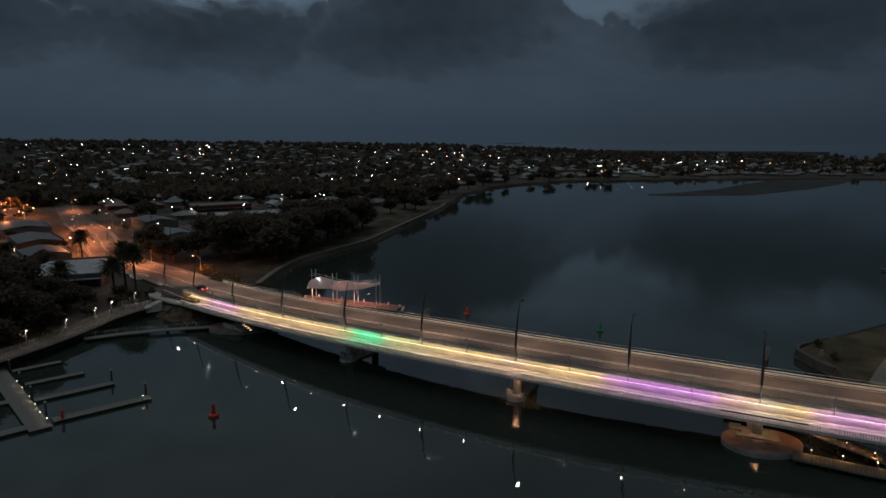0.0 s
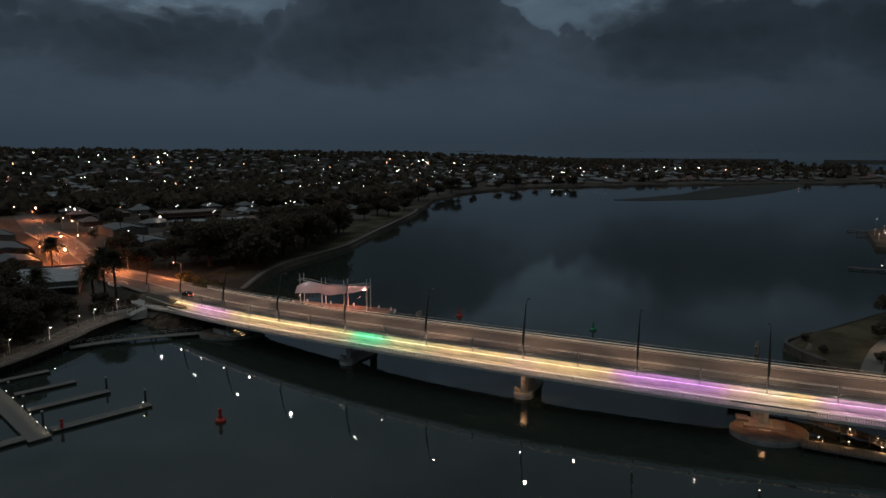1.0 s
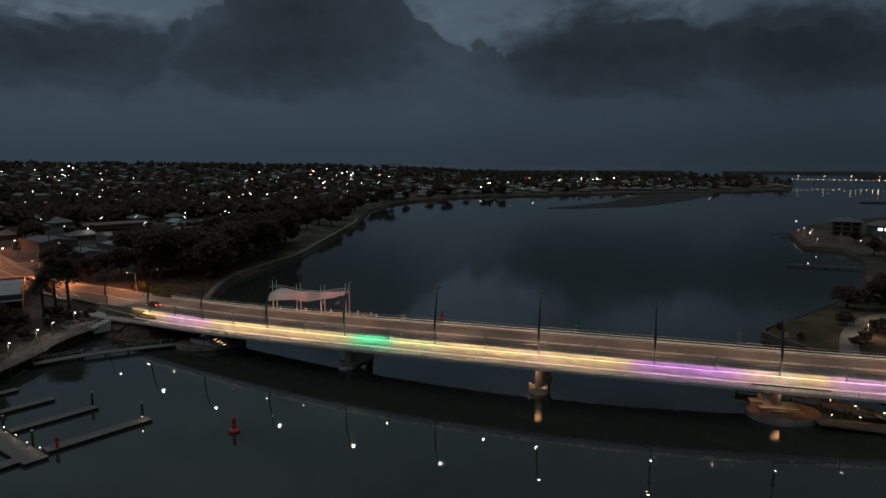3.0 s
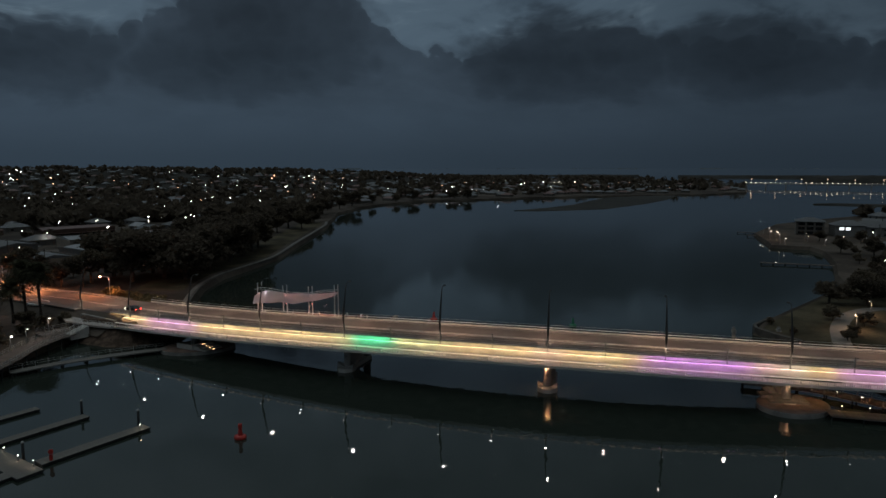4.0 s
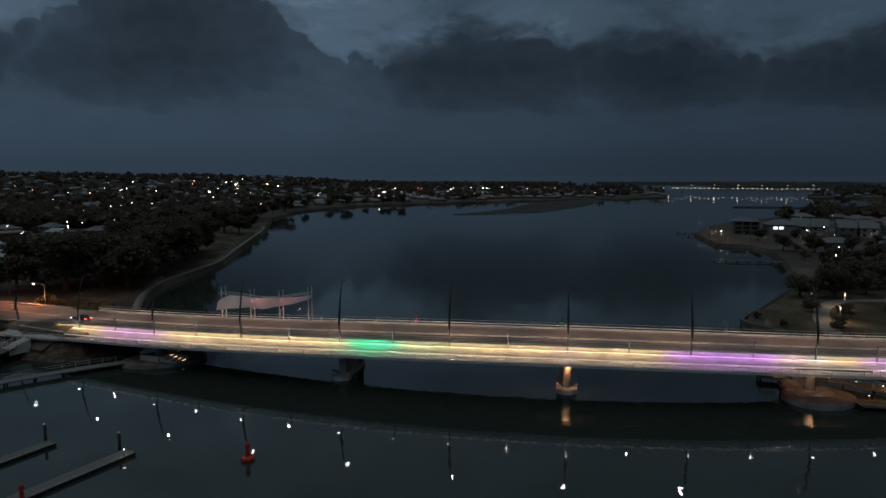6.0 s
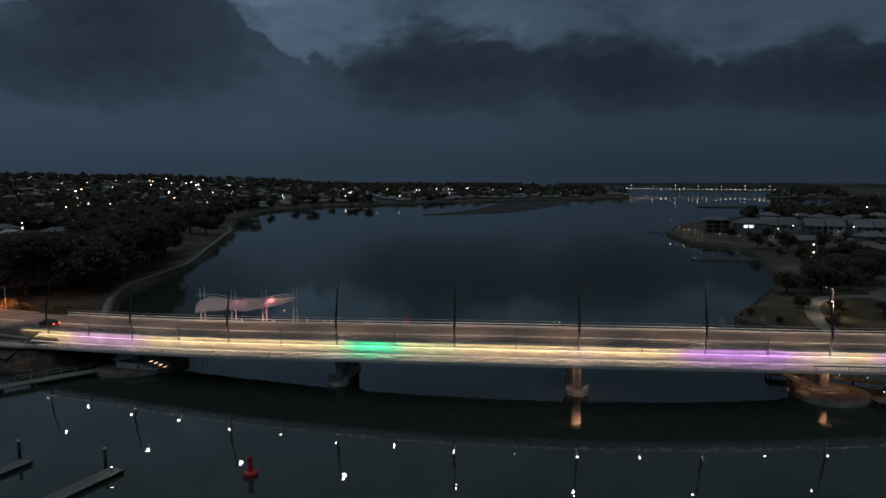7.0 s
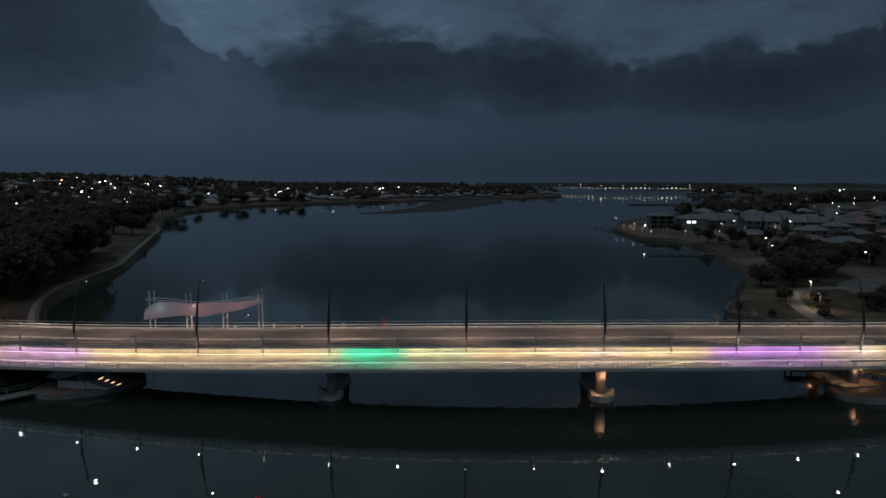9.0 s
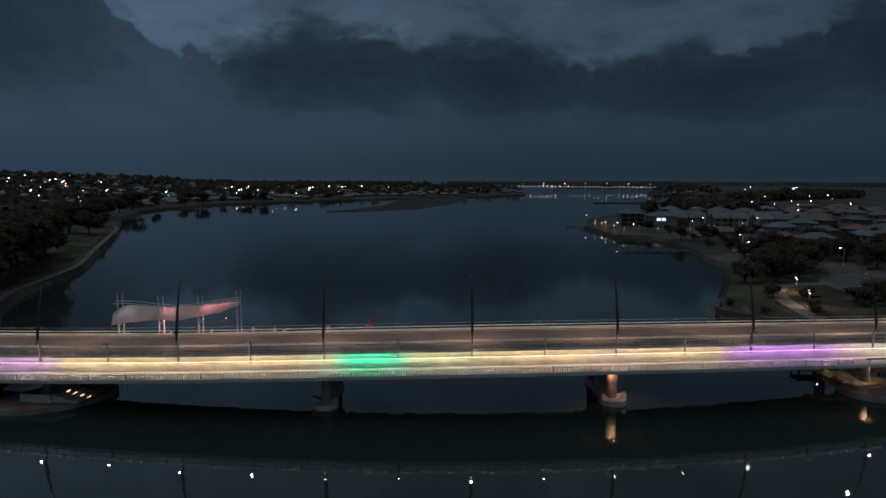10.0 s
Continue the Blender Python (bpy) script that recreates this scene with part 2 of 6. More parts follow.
_mix.inputs[0].default_value = 0.5
_t.links.new(_t.nodes["Principled BSDF"].outputs[0], _mix.inputs[1])
_t.links.new(_tr.outputs[0], _mix.inputs[2])
_t.links.new(_mix.outputs[0], _t.nodes["Material Output"].inputs["Surface"])
REDPAINT = surface("red_buoy_paint", (0.42, 0.030, 0.022), 0.45, vary=0.2, scale=1.5, grain=8)
GREENPAINT = surface("green_buoy_paint", (0.015, 0.16, 0.085), 0.45, vary=0.2, scale=1.5, grain=8)
CARPAINT = surface("dark_car_paint", (0.020, 0.021, 0.024), 0.25, 0.3, vary=0.1, scale=3, grain=40, bump=0.0, spec=0.6)
GLASS = surface("dark_glass", (0.010, 0.011, 0.012), 0.06, vary=0.05, scale=1, grain=4, bump=0.0, spec=0.7)
RUBBER = surface("rubber", (0.015, 0.015, 0.015), 0.8, vary=0.2, scale=4, grain=20)
LEAF = leaf_material("gum_leaves", (0.120, 0.094, 0.066))
LEAF_DARK = leaf_material("fig_leaves", (0.108, 0.084, 0.062))
RIDGE = surface("far_wooded_ridge", (0.055, 0.052, 0.048), 0.95, vary=0.3, scale=0.01, grain=0.05, bump=0.0, spec=0.0)
# Air haze is painted into this paler, bluish shore colour.
HAZE = surface("haze_tinted_far_shore", (0.105, 0.120, 0.130), 0.95, vary=0.15, scale=0.005, grain=0.05, bump=0.0, spec=0.0)
LEAF_OLIVE = leaf_material("coastal_shrub_leaves", (0.105, 0.092, 0.050))
FROND = leaf_material("palm_fronds", (0.085, 0.080, 0.048))
WALLS = [surface("wall_%s" % n, c, 0.85, vary=0.15, scale=0.5, grain=6, random_tint=0.35) for n, c in (
    ("cream", (0.15, 0.13, 0.11)), ("white", (0.155, 0.145, 0.135)), ("brick", (0.11, 0.062, 0.045)), ("grey", (0.105, 0.10, 0.095)))]
ROOFS = [surface("roof_%s" % n, c, 0.55, m_, vary=0.2, scale=0.4, grain=5, random_tint=0.3) for n, c, m_ in (
    ("zinc", (0.105, 0.104, 0.106), 0.1), ("grey_tile", (0.075, 0.069, 0.067), 0.0), ("red_tile", (0.135, 0.060, 0.046), 0.0), ("pale_sheet", (0.22, 0.22, 0.225), 0.0))]

LED_WARM, LED_GREEN, LED_VIOLET, LED_WHITE = (1.0, 0.70, 0.35), (0.05, 1.0, 0.46), (0.66, 0.24, 1.0), (1.0, 0.82, 0.70)


# ---- mesh helpers ----
class Shape:
    """Vertices and faces of one mesh under construction."""

    def __init__(self):
        self.v, self.f = [], []

    def add(self, verts, faces):
        k = len(self.v)
        self.v += [tuple(p) for p in verts]
        self.f += [tuple(i + k for i in q) for q in faces]
        return self

    def box(self, x0, x1, y0, y1, z0, z1, m=None, taper=0.0):
        t = taper
        p = [(x0, y0, z0), (x1, y0, z0), (x1, y1, z0), (x0, y1, z0), (x0 + t, y0 + t, z1), (x1 - t, y0 + t, z1), (x1 - t, y1 - t, z1), (x0 + t, y1 - t, z1)]
        if m is not None:
            p = [m @ Vector(q) for q in p]
        return self.add(p, [(3, 2, 1, 0), (4, 5, 6, 7), (0, 1, 5, 4), (1, 2, 6, 5), (2, 3, 7, 6), (3, 0, 4, 7)])

    def tube(self, points, radii, n=8, flat=1.0, caps=True):
        """A tube through points; radii one or one each; flat squeezes it across."""
        pts = [Vector(p) for p in points]
        rs = list(radii) if isinstance(radii, (list, tuple)) else [radii] * len(pts)
        k0 = len(self.v)
        for i, p in enumerate(pts):
            d = (pts[min(i + 1, len(pts) - 1)] - pts[max(i - 1, 0)]).normalized()
            side = d.cross(Vector((0, 0, 1)))
            side = Vector((1, 0, 0)) if side.length < 1e-3 else side.normalized()
            up = side.cross(d)
            for j in range(n):
                a = 2 * math.pi * (j + 0.5) / n
                self.v.append(tuple(p + side * (math.cos(a) * rs[i]) + up * (math.sin(a) * rs[i] * flat)))
        for i in range(len(pts) - 1):
            for j in range(n):
                a, b = k0 + i * n + j, k0 + i * n + (j + 1) % n
                self.f.append((a, b, b + n, a + n))
        if caps:
            self.f.append(tuple(k0 + j for j in reversed(range(n))))
            self.f.append(tuple(k0 + (len(pts) - 1) * n + j for j in range(n)))
        return self

    def prism(self, outline, z0, z1, inset=0.0):
        """A closed outline (anticlockwise) raised from z0 to z1; inset draws the top in."""
        n = len(outline)
        cx, cy = sum(p[0] for p in outline) / n, sum(p[1] for p in outline) / n
        top = []
        for x, y in outline:
            d = math.hypot(x - cx, y - cy) or 1
            top.append((x - (x - cx) / d * inset, y - (y - cy) / d * inset))
        return self.add([(x, y, z0) for x, y in outline] + [(x, y, z1) for x, y in top],
                        [tuple(reversed(range(n))), tuple(range(n, 2 * n))] + [(i, (i + 1) % n, n + (i + 1) % n, n + i) for i in range(n)])

    def ball(self, c, r, n=8, m=5, squash=1.0):
        k0 = len(self.v)
        for i in range(m + 1):
            a = math.pi * i / m
            for j in range(n):
                b = 2 * math.pi * j / n
                self.v.append((c[0] + r * math.sin(a) * math.cos(b), c[1] + r * math.sin(a) * math.sin(b), c[2] + r * squash * math.cos(a)))
        for i in range(m):
            for j in range(n):
                p, q = k0 + i * n + j, k0 + i * n + (j + 1) % n
                self.f.append((p, p + n, q + n, q))
        return self

    def quad(self, a, b, c, d):
        return self.add((a, b, c, d), [(0, 1, 2, 3)])

    def mesh(self, name, material, smooth=False):
        me = bpy.data.meshes.new(name)
        me.from_pydata(self.v, [], self.f)
        me.materials.append(material)
        if smooth:
            me.polygons.foreach_set("use_smooth", [True] * len(me.polygons))
        me.update()
        return me


def part(name, shape, material, parent, label="", smooth=False, kind=""):
    """Links a shape as one mesh object under a thing or a part."""
    me = shape if isinstance(shape, bpy.types.Mesh) else shape.mesh(name, material, smooth)
    ob = new(name, me)
    ob.parent = parent
    return tagged(ob, label, kind=kind)


def thing(name, label, category, group="", kind="", m=None):
    ob = new(name)
    ob.empty_display_size = 0.5
    if m is not None:
        ob.matrix_basis = m
    return tagged(ob, label, category, group, kind)


def single(name, shape, material, label, category, group="", kind="", smooth=False, m=None):
    """A thing of one mesh."""
    ob = new(name, shape.mesh(name, material, smooth))
    if m is not None:
        ob.matrix_basis = m
    return tagged(ob, label, category, group, kind)


def bevelled(ob, width, segments=2):
    b = ob.modifiers.new("bevel", "BEVEL")
    b.width, b.segments, b.limit_method, b.angle_limit = width, segments, "ANGLE", radians(40)
    return ob


# ---- the bridge's line: an arc in plan, a gentle crest in height ----
CENTRE, RADIUS, ANGLE0 = Vector((214.37, 474.88)), 404.44, radians(-119.41)
BAY = 10.80


def fall(s):
    """How far the bridge lies under its crest at s metres along it."""
    d = abs(s + 5)
    return 3.2e-4 * d * d if d < 50 else 0.8 + (d - 50) * 0.032


def on_arc(s, u, z=0.0, level=True):
    """The point s metres along the bridge (east positive), u metres north of the posts' line, z metres up."""
    a = ANGLE0 + s / RADIUS
    return Vector((CENTRE.x + (RADIUS - u) * math.cos(a), CENTRE.y + (RADIUS - u) * math.sin(a), z - (fall(s) if level else 0)))


def arc_pose(s, u, z, level=True):
    """A pose on the bridge: x runs along it to the east, y across it to the north."""
    a = ANGLE0 + s / RADIUS
    return Matrix.Translation(on_arc(s, u, z, level)) @ Matrix.Rotation(a + math.pi / 2, 4, "Z")


def sweep(shape, outline, s0, s1, step=3.0, z_extra=None):
    """Sweeps a closed (u, z) outline along the bridge from s0 to s1."""
    n = max(1, round((s1 - s0) / step))
    k, m = len(shape.v), len(outline)
    for i in range(n + 1):
        s = s0 + (s1 - s0) * i / n
        for u, z in outline:
            shape.v.append(tuple(on_arc(s, u, z)))
    for i in range(n):
        for j in range(m):
            a, b = k + i * m + j, k + i * m + (j + 1) % m
            shape.f.append((a, a + m, b + m, b))
    shape.f.append(tuple(k + j for j in range(m)))
    shape.f.append(tuple(k + n * m + j for j in reversed(range(m))))
    return shape


def inside(x, y, outline):
    hit = False
    for (x0, y0), (x1, y1) in zip(outline, outline[1:] + outline[:1]):
        if (y0 > y) != (y1 > y) and x < (x1 - x0) * (y - y0) / (y1 - y0) + x0:
            hit = not hit
    return hit


def gap_to(x, y, line):
    """The distance from a point to an open line."""
    best = 1e9
    for (x0, y0), (x1, y1) in zip(line, line[1:]):
        dx, dy = x1 - x0, y1 - y0
        k = max(0, min(1, ((x - x0) * dx + (y - y0) * dy) / (dx * dx + dy * dy)))
        best = min(best, math.hypot(x - x0 - k * dx, y - y0 - k * dy))
    return best


def ribbon(shape, line, half, z0, z1=None, thick=0.25, heights=None):
    """A strip of that half width along a line of (x, y), with thickness; heights: the top's z at each point."""
    n = len(line)
    k = len(shape.v)
    for i, (x, y) in enumerate(line):
        a, b = Vector(line[max(i - 1, 0)]), Vector(line[min(i + 1, n - 1)])
        d = (b - a).normalized()
        z = heights[i] if heights else z0
        for w, h in ((half, z), (-half, z), (-half, z - thick), (half, z - thick)):
            shape.v.append((x - d.y * w, y + d.x * w, h))
    for i in range(n - 1):
        for j in range(4):
            p, q = k + i * 4 + j, k + i * 4 + (j + 1) % 4
            shape.f.append((p, p + 4, q + 4, q))
    shape.f += [(k, k + 1, k + 2, k + 3), tuple(k + (n - 1) * 4 + j for j in (3, 2, 1, 0))]
    return shape


# ---- water and land ----
LEFT_SHORE = [(-400, -900), (-190, -200), (-135, 40), (-112, 100), (-99, 136), (-95, 150), (-92, 165), (-89, 178), (-84, 190), (-75, 200), (-66, 209),
              (-60, 222), (-59, 249), (-54, 273), (-44, 296), (-32, 325), (-20, 378), (-3, 450), (6, 490), (9, 517), (18, 560), (27, 619), (42, 655), (60, 701),
              (97, 756), (162, 821), (234, 832), (290, 850), (350, 862), (420, 872), (490, 880), (545, 885), (620, 882), (740, 939)]
LEFT_LAND = LEFT_SHORE + [(900, 1130), (965, 1212), (1220, 1700), (1050, 2300), (620, 2700), (720, 3500), (925, 4720), (-1500, 4600), (-3500, 3300), (-4750, 500), (-3600, -2300)]
RIGHT_SHORE = [(900, -1500), (300, -400), (150, -50), (105, 50), (86, 80), (80, 100), (82, 118), (87, 135), (86, 148), (95, 155), (134, 177), (165, 196), (176, 210), (197, 231),
               (213, 249), (230, 270), (238, 287), (225, 300), (237, 317), (251, 339), (262, 356), (323, 406), (407, 440), (560, 490)]
RIGHT_LAND = RIGHT_SHORE + [(700, 530), (900, 560), (1150, 640), (1200, 720), (1020, 780), (930, 810), (1010, 880), (1190, 962), (1450, 1150), (2100, 1500), (2600, 600), (3000, -1500)]
ISLAND = [(204, 621), (225, 612), (303, 622), (400, 700), (480, 778), (556, 872), (530, 884), (440, 850), (371, 778), (311, 703), (250, 650)]
SPIT = [(575, 628), (596, 604), (625, 578), (668, 552), (678, 563), (635, 598), (604, 630)]


def land(name, outline, top, label, material, bank=1.5):
    """A sheet of land with a sloping bank that runs down under the water."""
    bm = bmesh.new()
    ring = [bm.verts.new((x, y, top)) for x, y in outline]
    n = len(outline)
    area = sum(x0 * y1 - x1 * y0 for (x0, y0), (x1, y1) in zip(outline, outline[1:] + outline[:1]))
    sign = 1 if area > 0 else -1
    low = []
    for i, (x, y) in enumerate(outline):
        a, b = Vector(outline[i - 1]), Vector(outline[(i + 1) % n])
        d = (b - a).normalized() * sign
        low.append(bm.verts.new((x + d.y * bank, y - d.x * bank, -0.6)))
    face = bm.faces.new(ring)
    for i in range(n):
        bm.faces.new((ring[i - 1], ring[i], low[i], low[i - 1]))
    bmesh.ops.triangulate(bm, faces=[face])
    bmesh.ops.recalc_face_normals(bm, faces=bm.faces)
    if sum(f.normal.z for f in bm.faces) < 0:
        bmesh.ops.reverse_faces(bm, faces=bm.faces)
    me = bpy.data.meshes.new(name)
    bm.to_mesh(me)
    bm.free()
    me.materials.append(material)
    return tagged(new(name, me), label, "ground", kind="structure")


sea = Shape()
ring_r = (0, 400, 1200, 2600, 4900)
sea.v.append((0, 0, 0))
for r in ring_r[1:]:
    sea.v += [(r * math.cos(2 * math.pi * j / 64), r * math.sin(2 * math.pi * j / 64), 0) for j in range(64)]
for j in range(64):
    sea.f.append((0, 1 + j, 1 + (j + 1) % 64))
    for i in range(3):
        a, b = 1 + 64 * i + j, 1 + 64 * i + (j + 1) % 64
        sea.f.append((a, a + 64, b + 64, b))
single("water", sea, WATER, "calm dark estuary water with faint ripples", "water", kind="structure")
GROUND_Z = 1.8
land("ground", LEFT_LAND, GROUND_Z, "dark suburban land behind the western shore", EARTH)
land("ground", RIGHT_LAND, 1.8, "dark land and park on the eastern shore", EARTH)
land("ground", ISLAND, 0.5, "low dark mud island in the estuary", SAND, 6)
land("ground", SPIT, 1.2, "low breakwater spit before the canal houses", SAND, 4)


def strip(name, line, half, z, material, label, thick=0.25, category="path"):
    return single(name, ribbon(Shape(), line, half, z, thick=thick), material, label, category, kind="structure")


def offset_line(line, w):
    out = []
    for i, p in enumerate(line):
        d = (Vector(line[min(i + 1, len(line) - 1)]) - Vector(line[max(i - 1, 0)])).normalized()
        out.append((p[0] - d.y * w, p[1] + d.x * w))
    return out


def smooth_line(points, step=4.0):
    """A line through the points, rounded and cut into short steps."""
    p = [Vector(q) for q in points]
    out = []
    for i in range(len(p) - 1):
        a, b, c, d = p[max(i - 1, 0)], p[i], p[i + 1], p[min(i + 2, len(p) - 1)]
        n = max(2, int((c - b).length / step))
        for k in range(n):
            t = k / n
            out.append(tuple(0.5 * ((2 * b) + (c - a) * t + (2 * a - 5 * b + 4 * c - d) * t * t + (3 * b - a - 3 * c + d) * t ** 3)))
    out.append(tuple(p[-1]))
    return out


# western park: lawn strip, shore path and limestone river wall
west_edge = smooth_line(LEFT_SHORE[11:20], 5)
strip("river_wall", offset_line(west_edge, 0.3), 0.35, GROUND_Z + 0.15, STONE, "pale limestone river wall along the park shore", 3.2, "wall")
strip("footpath", offset_line(west_edge, 1.5), 0.7, GROUND_Z + 0.06, PAVING, "pale footpath along the park shore", 0.3)
strip("lawn", offset_line(west_edge[4:], 13.0), 8.4, GROUND_Z + 0.03, GRASS, "dry lawn of the riverside park", 0.3, "lawn")
east_edge = smooth_line(RIGHT_SHORE[7:16], 5)
strip("river_wall", offset_line(east_edge, 0.3)[:6], 0.45, 2.05, STONE, "low stone wall at the park's corner", 2.6, "wall")
PARK = [(88, 118), (88.2, 135), (87.2, 147.5), (96, 154), (134, 175.6), (167, 195), (182, 190), (176, 165), (150, 150), (120, 122), (104, 108)]
single("lawn", Shape().prism(PARK[::-1], 1.5, 1.84), GRASS, "dry lawn of the eastern park", "lawn", kind="structure")

# the street that runs on from the bridge's western end
STREET = smooth_line([tuple(on_arc(-110, 7.2).xy), tuple(on_arc(-120, 7.2).xy), (-80.5, 207.8), (-93, 222), (-119, 249), (-146, 288), (-180, 344), (-221, 402), (-285, 505), (-385, 670), (-560, 960)], 6)


def street_z(p):
    d = (Vector(p) - on_arc(-112, 7.2).xy).length
    base = 8.3 - fall(-112)
    return max(GROUND_Z + 0.12, base - d * 0.028) + 0.0


road = Shape()
hs = [street_z(p) for p in STREET]
ribbon(road, STREET, 7.2, 0, thick=0.4, heights=hs)
single("road", road, ASPHALT, "worn asphalt street beyond the bridge", "road", kind="structure")
bank = Shape()
for i in range(len(STREET) - 1):
    for sgn in (1, -1):
        if hs[i] > GROUND_Z + 0.2:
            a, b = offset_line(STREET, sgn * 7.2)[i:i + 2]
            c, d = offset_line(STREET, sgn * 15.0)[i:i + 2]
            bank.quad((*a, hs[i] - 0.05), (*b, hs[i + 1] - 0.05), (*d, GROUND_Z), (*c, GROUND_Z))
single("embankment", bank, EARTH, "earth bank beside the street's rise to the bridge", "ground", kind="structure")
for sgn, label in ((7.6, "pale concrete kerb and footpath beside the street"), (-7.6, "pale concrete kerb and footpath beside the street")):
    kerb = Shape()
    line = offset_line(STREET[4:40], sgn)
    ribbon(kerb, line, 0.9, 0, thick=0.3, heights=[z + 0.15 for z in hs[4:40]])
    single("kerb", kerb, PAVING, label, "kerb", kind="structure")
paint = Shape()
for off in (-0.25, 0.25):
    for i in range(3, 30):
        a, b = offset_line(STREET, off)[i:i + 2]
        ribbon(paint, [a, b], 0.08, 0, thick=0.012, heights=[hs[i] + 0.016, hs[i + 1] + 0.016])
for i in range(3, 30):
    for off in (-6.6, 6.6):
        a, b = offset_line(STREET, off)[i:i + 2]
        ribbon(paint, [a, b], 0.09, 0, thick=0.012, heights=[hs[i] + 0.016, hs[i + 1] + 0.016])
single("road_marking", paint, PAINT, "worn white lines on the street", "road marking", kind="structure")


def ridge(name, a0, a1, r, height, label, material, seed):
    """A far line of land with an uneven top, over degrees east of north."""
    sh = Shape()
    rng = random.Random(seed)
    n = int((a1 - a0) * 6)
    for i in range(n + 1):
        a = radians(a0 + (a1 - a0) * i / n)
        h = height * (0.80 + 0.2 * noise.noise(Vector((i * 0.05, seed, 0))) + 0.12 * rng.random())
        for rr, z in ((r - 60, 0.2), (r - 20, h * 0.8), (r, h), (r + 40, 0.2)):
            sh.v.append((rr * math.sin(a), rr * math.cos(a), z))
    for i in range(n):
        for j in range(3):
            p = i * 4 + j
            sh.f.append((p, p + 4, p + 5, p + 1))
    return single(name, sh, material, label, "hills", kind="structure")


def hill(x, y):
    """Height of the wooded western rise above the flat land."""
    a, r = math.degrees(math.atan2(x, y)), math.hypot(x, y)
    top = np.interp(a, (-80, -30, -15, 0, 8, 13, 17), (40, 38, 34, 28, 20, 6, 0))
    f = float(np.interp(r, (800, 1000, 1300, 1600, 1800, 2300, 2700, 3300), (0, 0.05, 0.35, 0.82, 1, 0.95, 0.6, 0)))
    return float(top) * f


rise = Shape()
for i in range(100):
    for j in range(26):
        a, r = radians(-80 + i), 960 + j * 94
        rise.v.append((r * math.sin(a), r * math.cos(a), 1.7 + hill(r * math.sin(a), r * math.cos(a))))
for i in range(99):
    for j in range(25):
        k = i * 26 + j
        rise.f.append((k, k + 26, k + 27, k + 1))
single("ground", rise, RIDGE, "dark wooded rise behind the western suburb", "ground", kind="structure", smooth=True)
# the open lagoon, drawn up at its far edge as far as the true horizon
outer = Shape()
for i in range(141):
    a = radians(-30 + i)
    for r, z in ((3300, -0.4), (3700, 5.0), (4300, 18.0), (4870, 31.0)):
        outer.v.append((r * math.sin(a), r * math.cos(a), z))
for i in range(140):
    for j in range(3):
        k = i * 4 + j
        outer.f.append((k, k + 4, k + 5, k + 1))
single("water", outer, WATER, "far open lagoon reaching the horizon", "water", kind="structure", smooth=True)
ridge("backdrop", -100, -25, 4600, 40, "dark wooded rise on the western horizon", RIDGE, 3)
# this far shore carries its haze as a colour
ridge("backdrop", -25, 110, 4890, 36, "thin far shore beyond the lagoon, haze put into its colour", HAZE, 5)
ridge("backdrop", 9, 31, 3250, 8, "low dark dunes beyond the far suburb", RIDGE, 6)
ridge("backdrop", 34, 46, 3000, 10, "low dark island in the far lagoon", RIDGE, 8)
ridge("backdrop", 43, 80, 2500, 18, "low dark far eastern shore", RIDGE, 9)


# ---- the bridge ----
FOOT, PATH_Z, ROAD_Z, EDGE = 7.45, 6.45, 8.30, -5.05
S_WEST, S_EAST = -116.6, 92.0
bridge = thing("road_bridge", "pale concrete road bridge with a lower lit footway", "bridge")
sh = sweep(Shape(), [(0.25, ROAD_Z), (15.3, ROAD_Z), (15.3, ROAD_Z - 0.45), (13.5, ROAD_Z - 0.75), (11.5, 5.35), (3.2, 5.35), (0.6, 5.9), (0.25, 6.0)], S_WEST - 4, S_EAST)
# the shade under the deck is put into the girder's darker concrete
part("deck_girder", sh, DARKCON, bridge, "concrete box girder, shade put into its darker colour")
sh = sweep(Shape(), [(0.9, ROAD_Z + 0.012), (14.5, ROAD_Z + 0.012), (14.5, ROAD_Z + 0.002), (0.9, ROAD_Z + 0.002)], S_WEST - 4, S_EAST)
part("carriageway", sh, ASPHALT, bridge, "worn grey asphalt carriageway")
for u, w in ((1.6, 0.10), (6.75, 0.10), (7.65, 0.10), (13.7, 0.12)):
    sh = sweep(Shape(), [(u - w, ROAD_Z + 0.022), (u + w, ROAD_Z + 0.022), (u + w, ROAD_Z + 0.014), (u - w, ROAD_Z + 0.014)], S_WEST - 4, S_EAST)
    part("lane_line", sh, PAINT, bridge, "worn white lane line")
sh = sweep(Shape(), [(6.9, ROAD_Z + 0.14), (7.5, ROAD_Z + 0.14), (7.55, ROAD_Z + 0.015), (6.85, ROAD_Z + 0.015)], S_WEST + 4, S_EAST)
part("median", sh, DARKCON, bridge, "low pale concrete median kerb")
# footway slab, two-stage lit wall, kerb
sh = sweep(Shape(), [(EDGE, PATH_Z), (0.2, PATH_Z), (0.2, PATH_Z - 0.40), (-3.0, PATH_Z - 0.42), (EDGE, PATH_Z - 0.22)], S_WEST + 8, S_EAST)
part("footway_slab", sh, PATHCON, bridge, "pale concrete lower footway")
sh = sweep(Shape(), [(EDGE - 0.1, PATH_Z + 0.22), (EDGE + 0.12, PATH_Z + 0.22), (EDGE + 0.12, PATH_Z + 0.004), (EDGE - 0.01, PATH_Z - 0.24), (EDGE - 0.1, PATH_Z - 0.24)], S_WEST + 8, S_EAST)
part("edge_kerb", sh, CONCRETE, bridge, "pale edge beam of the footway")
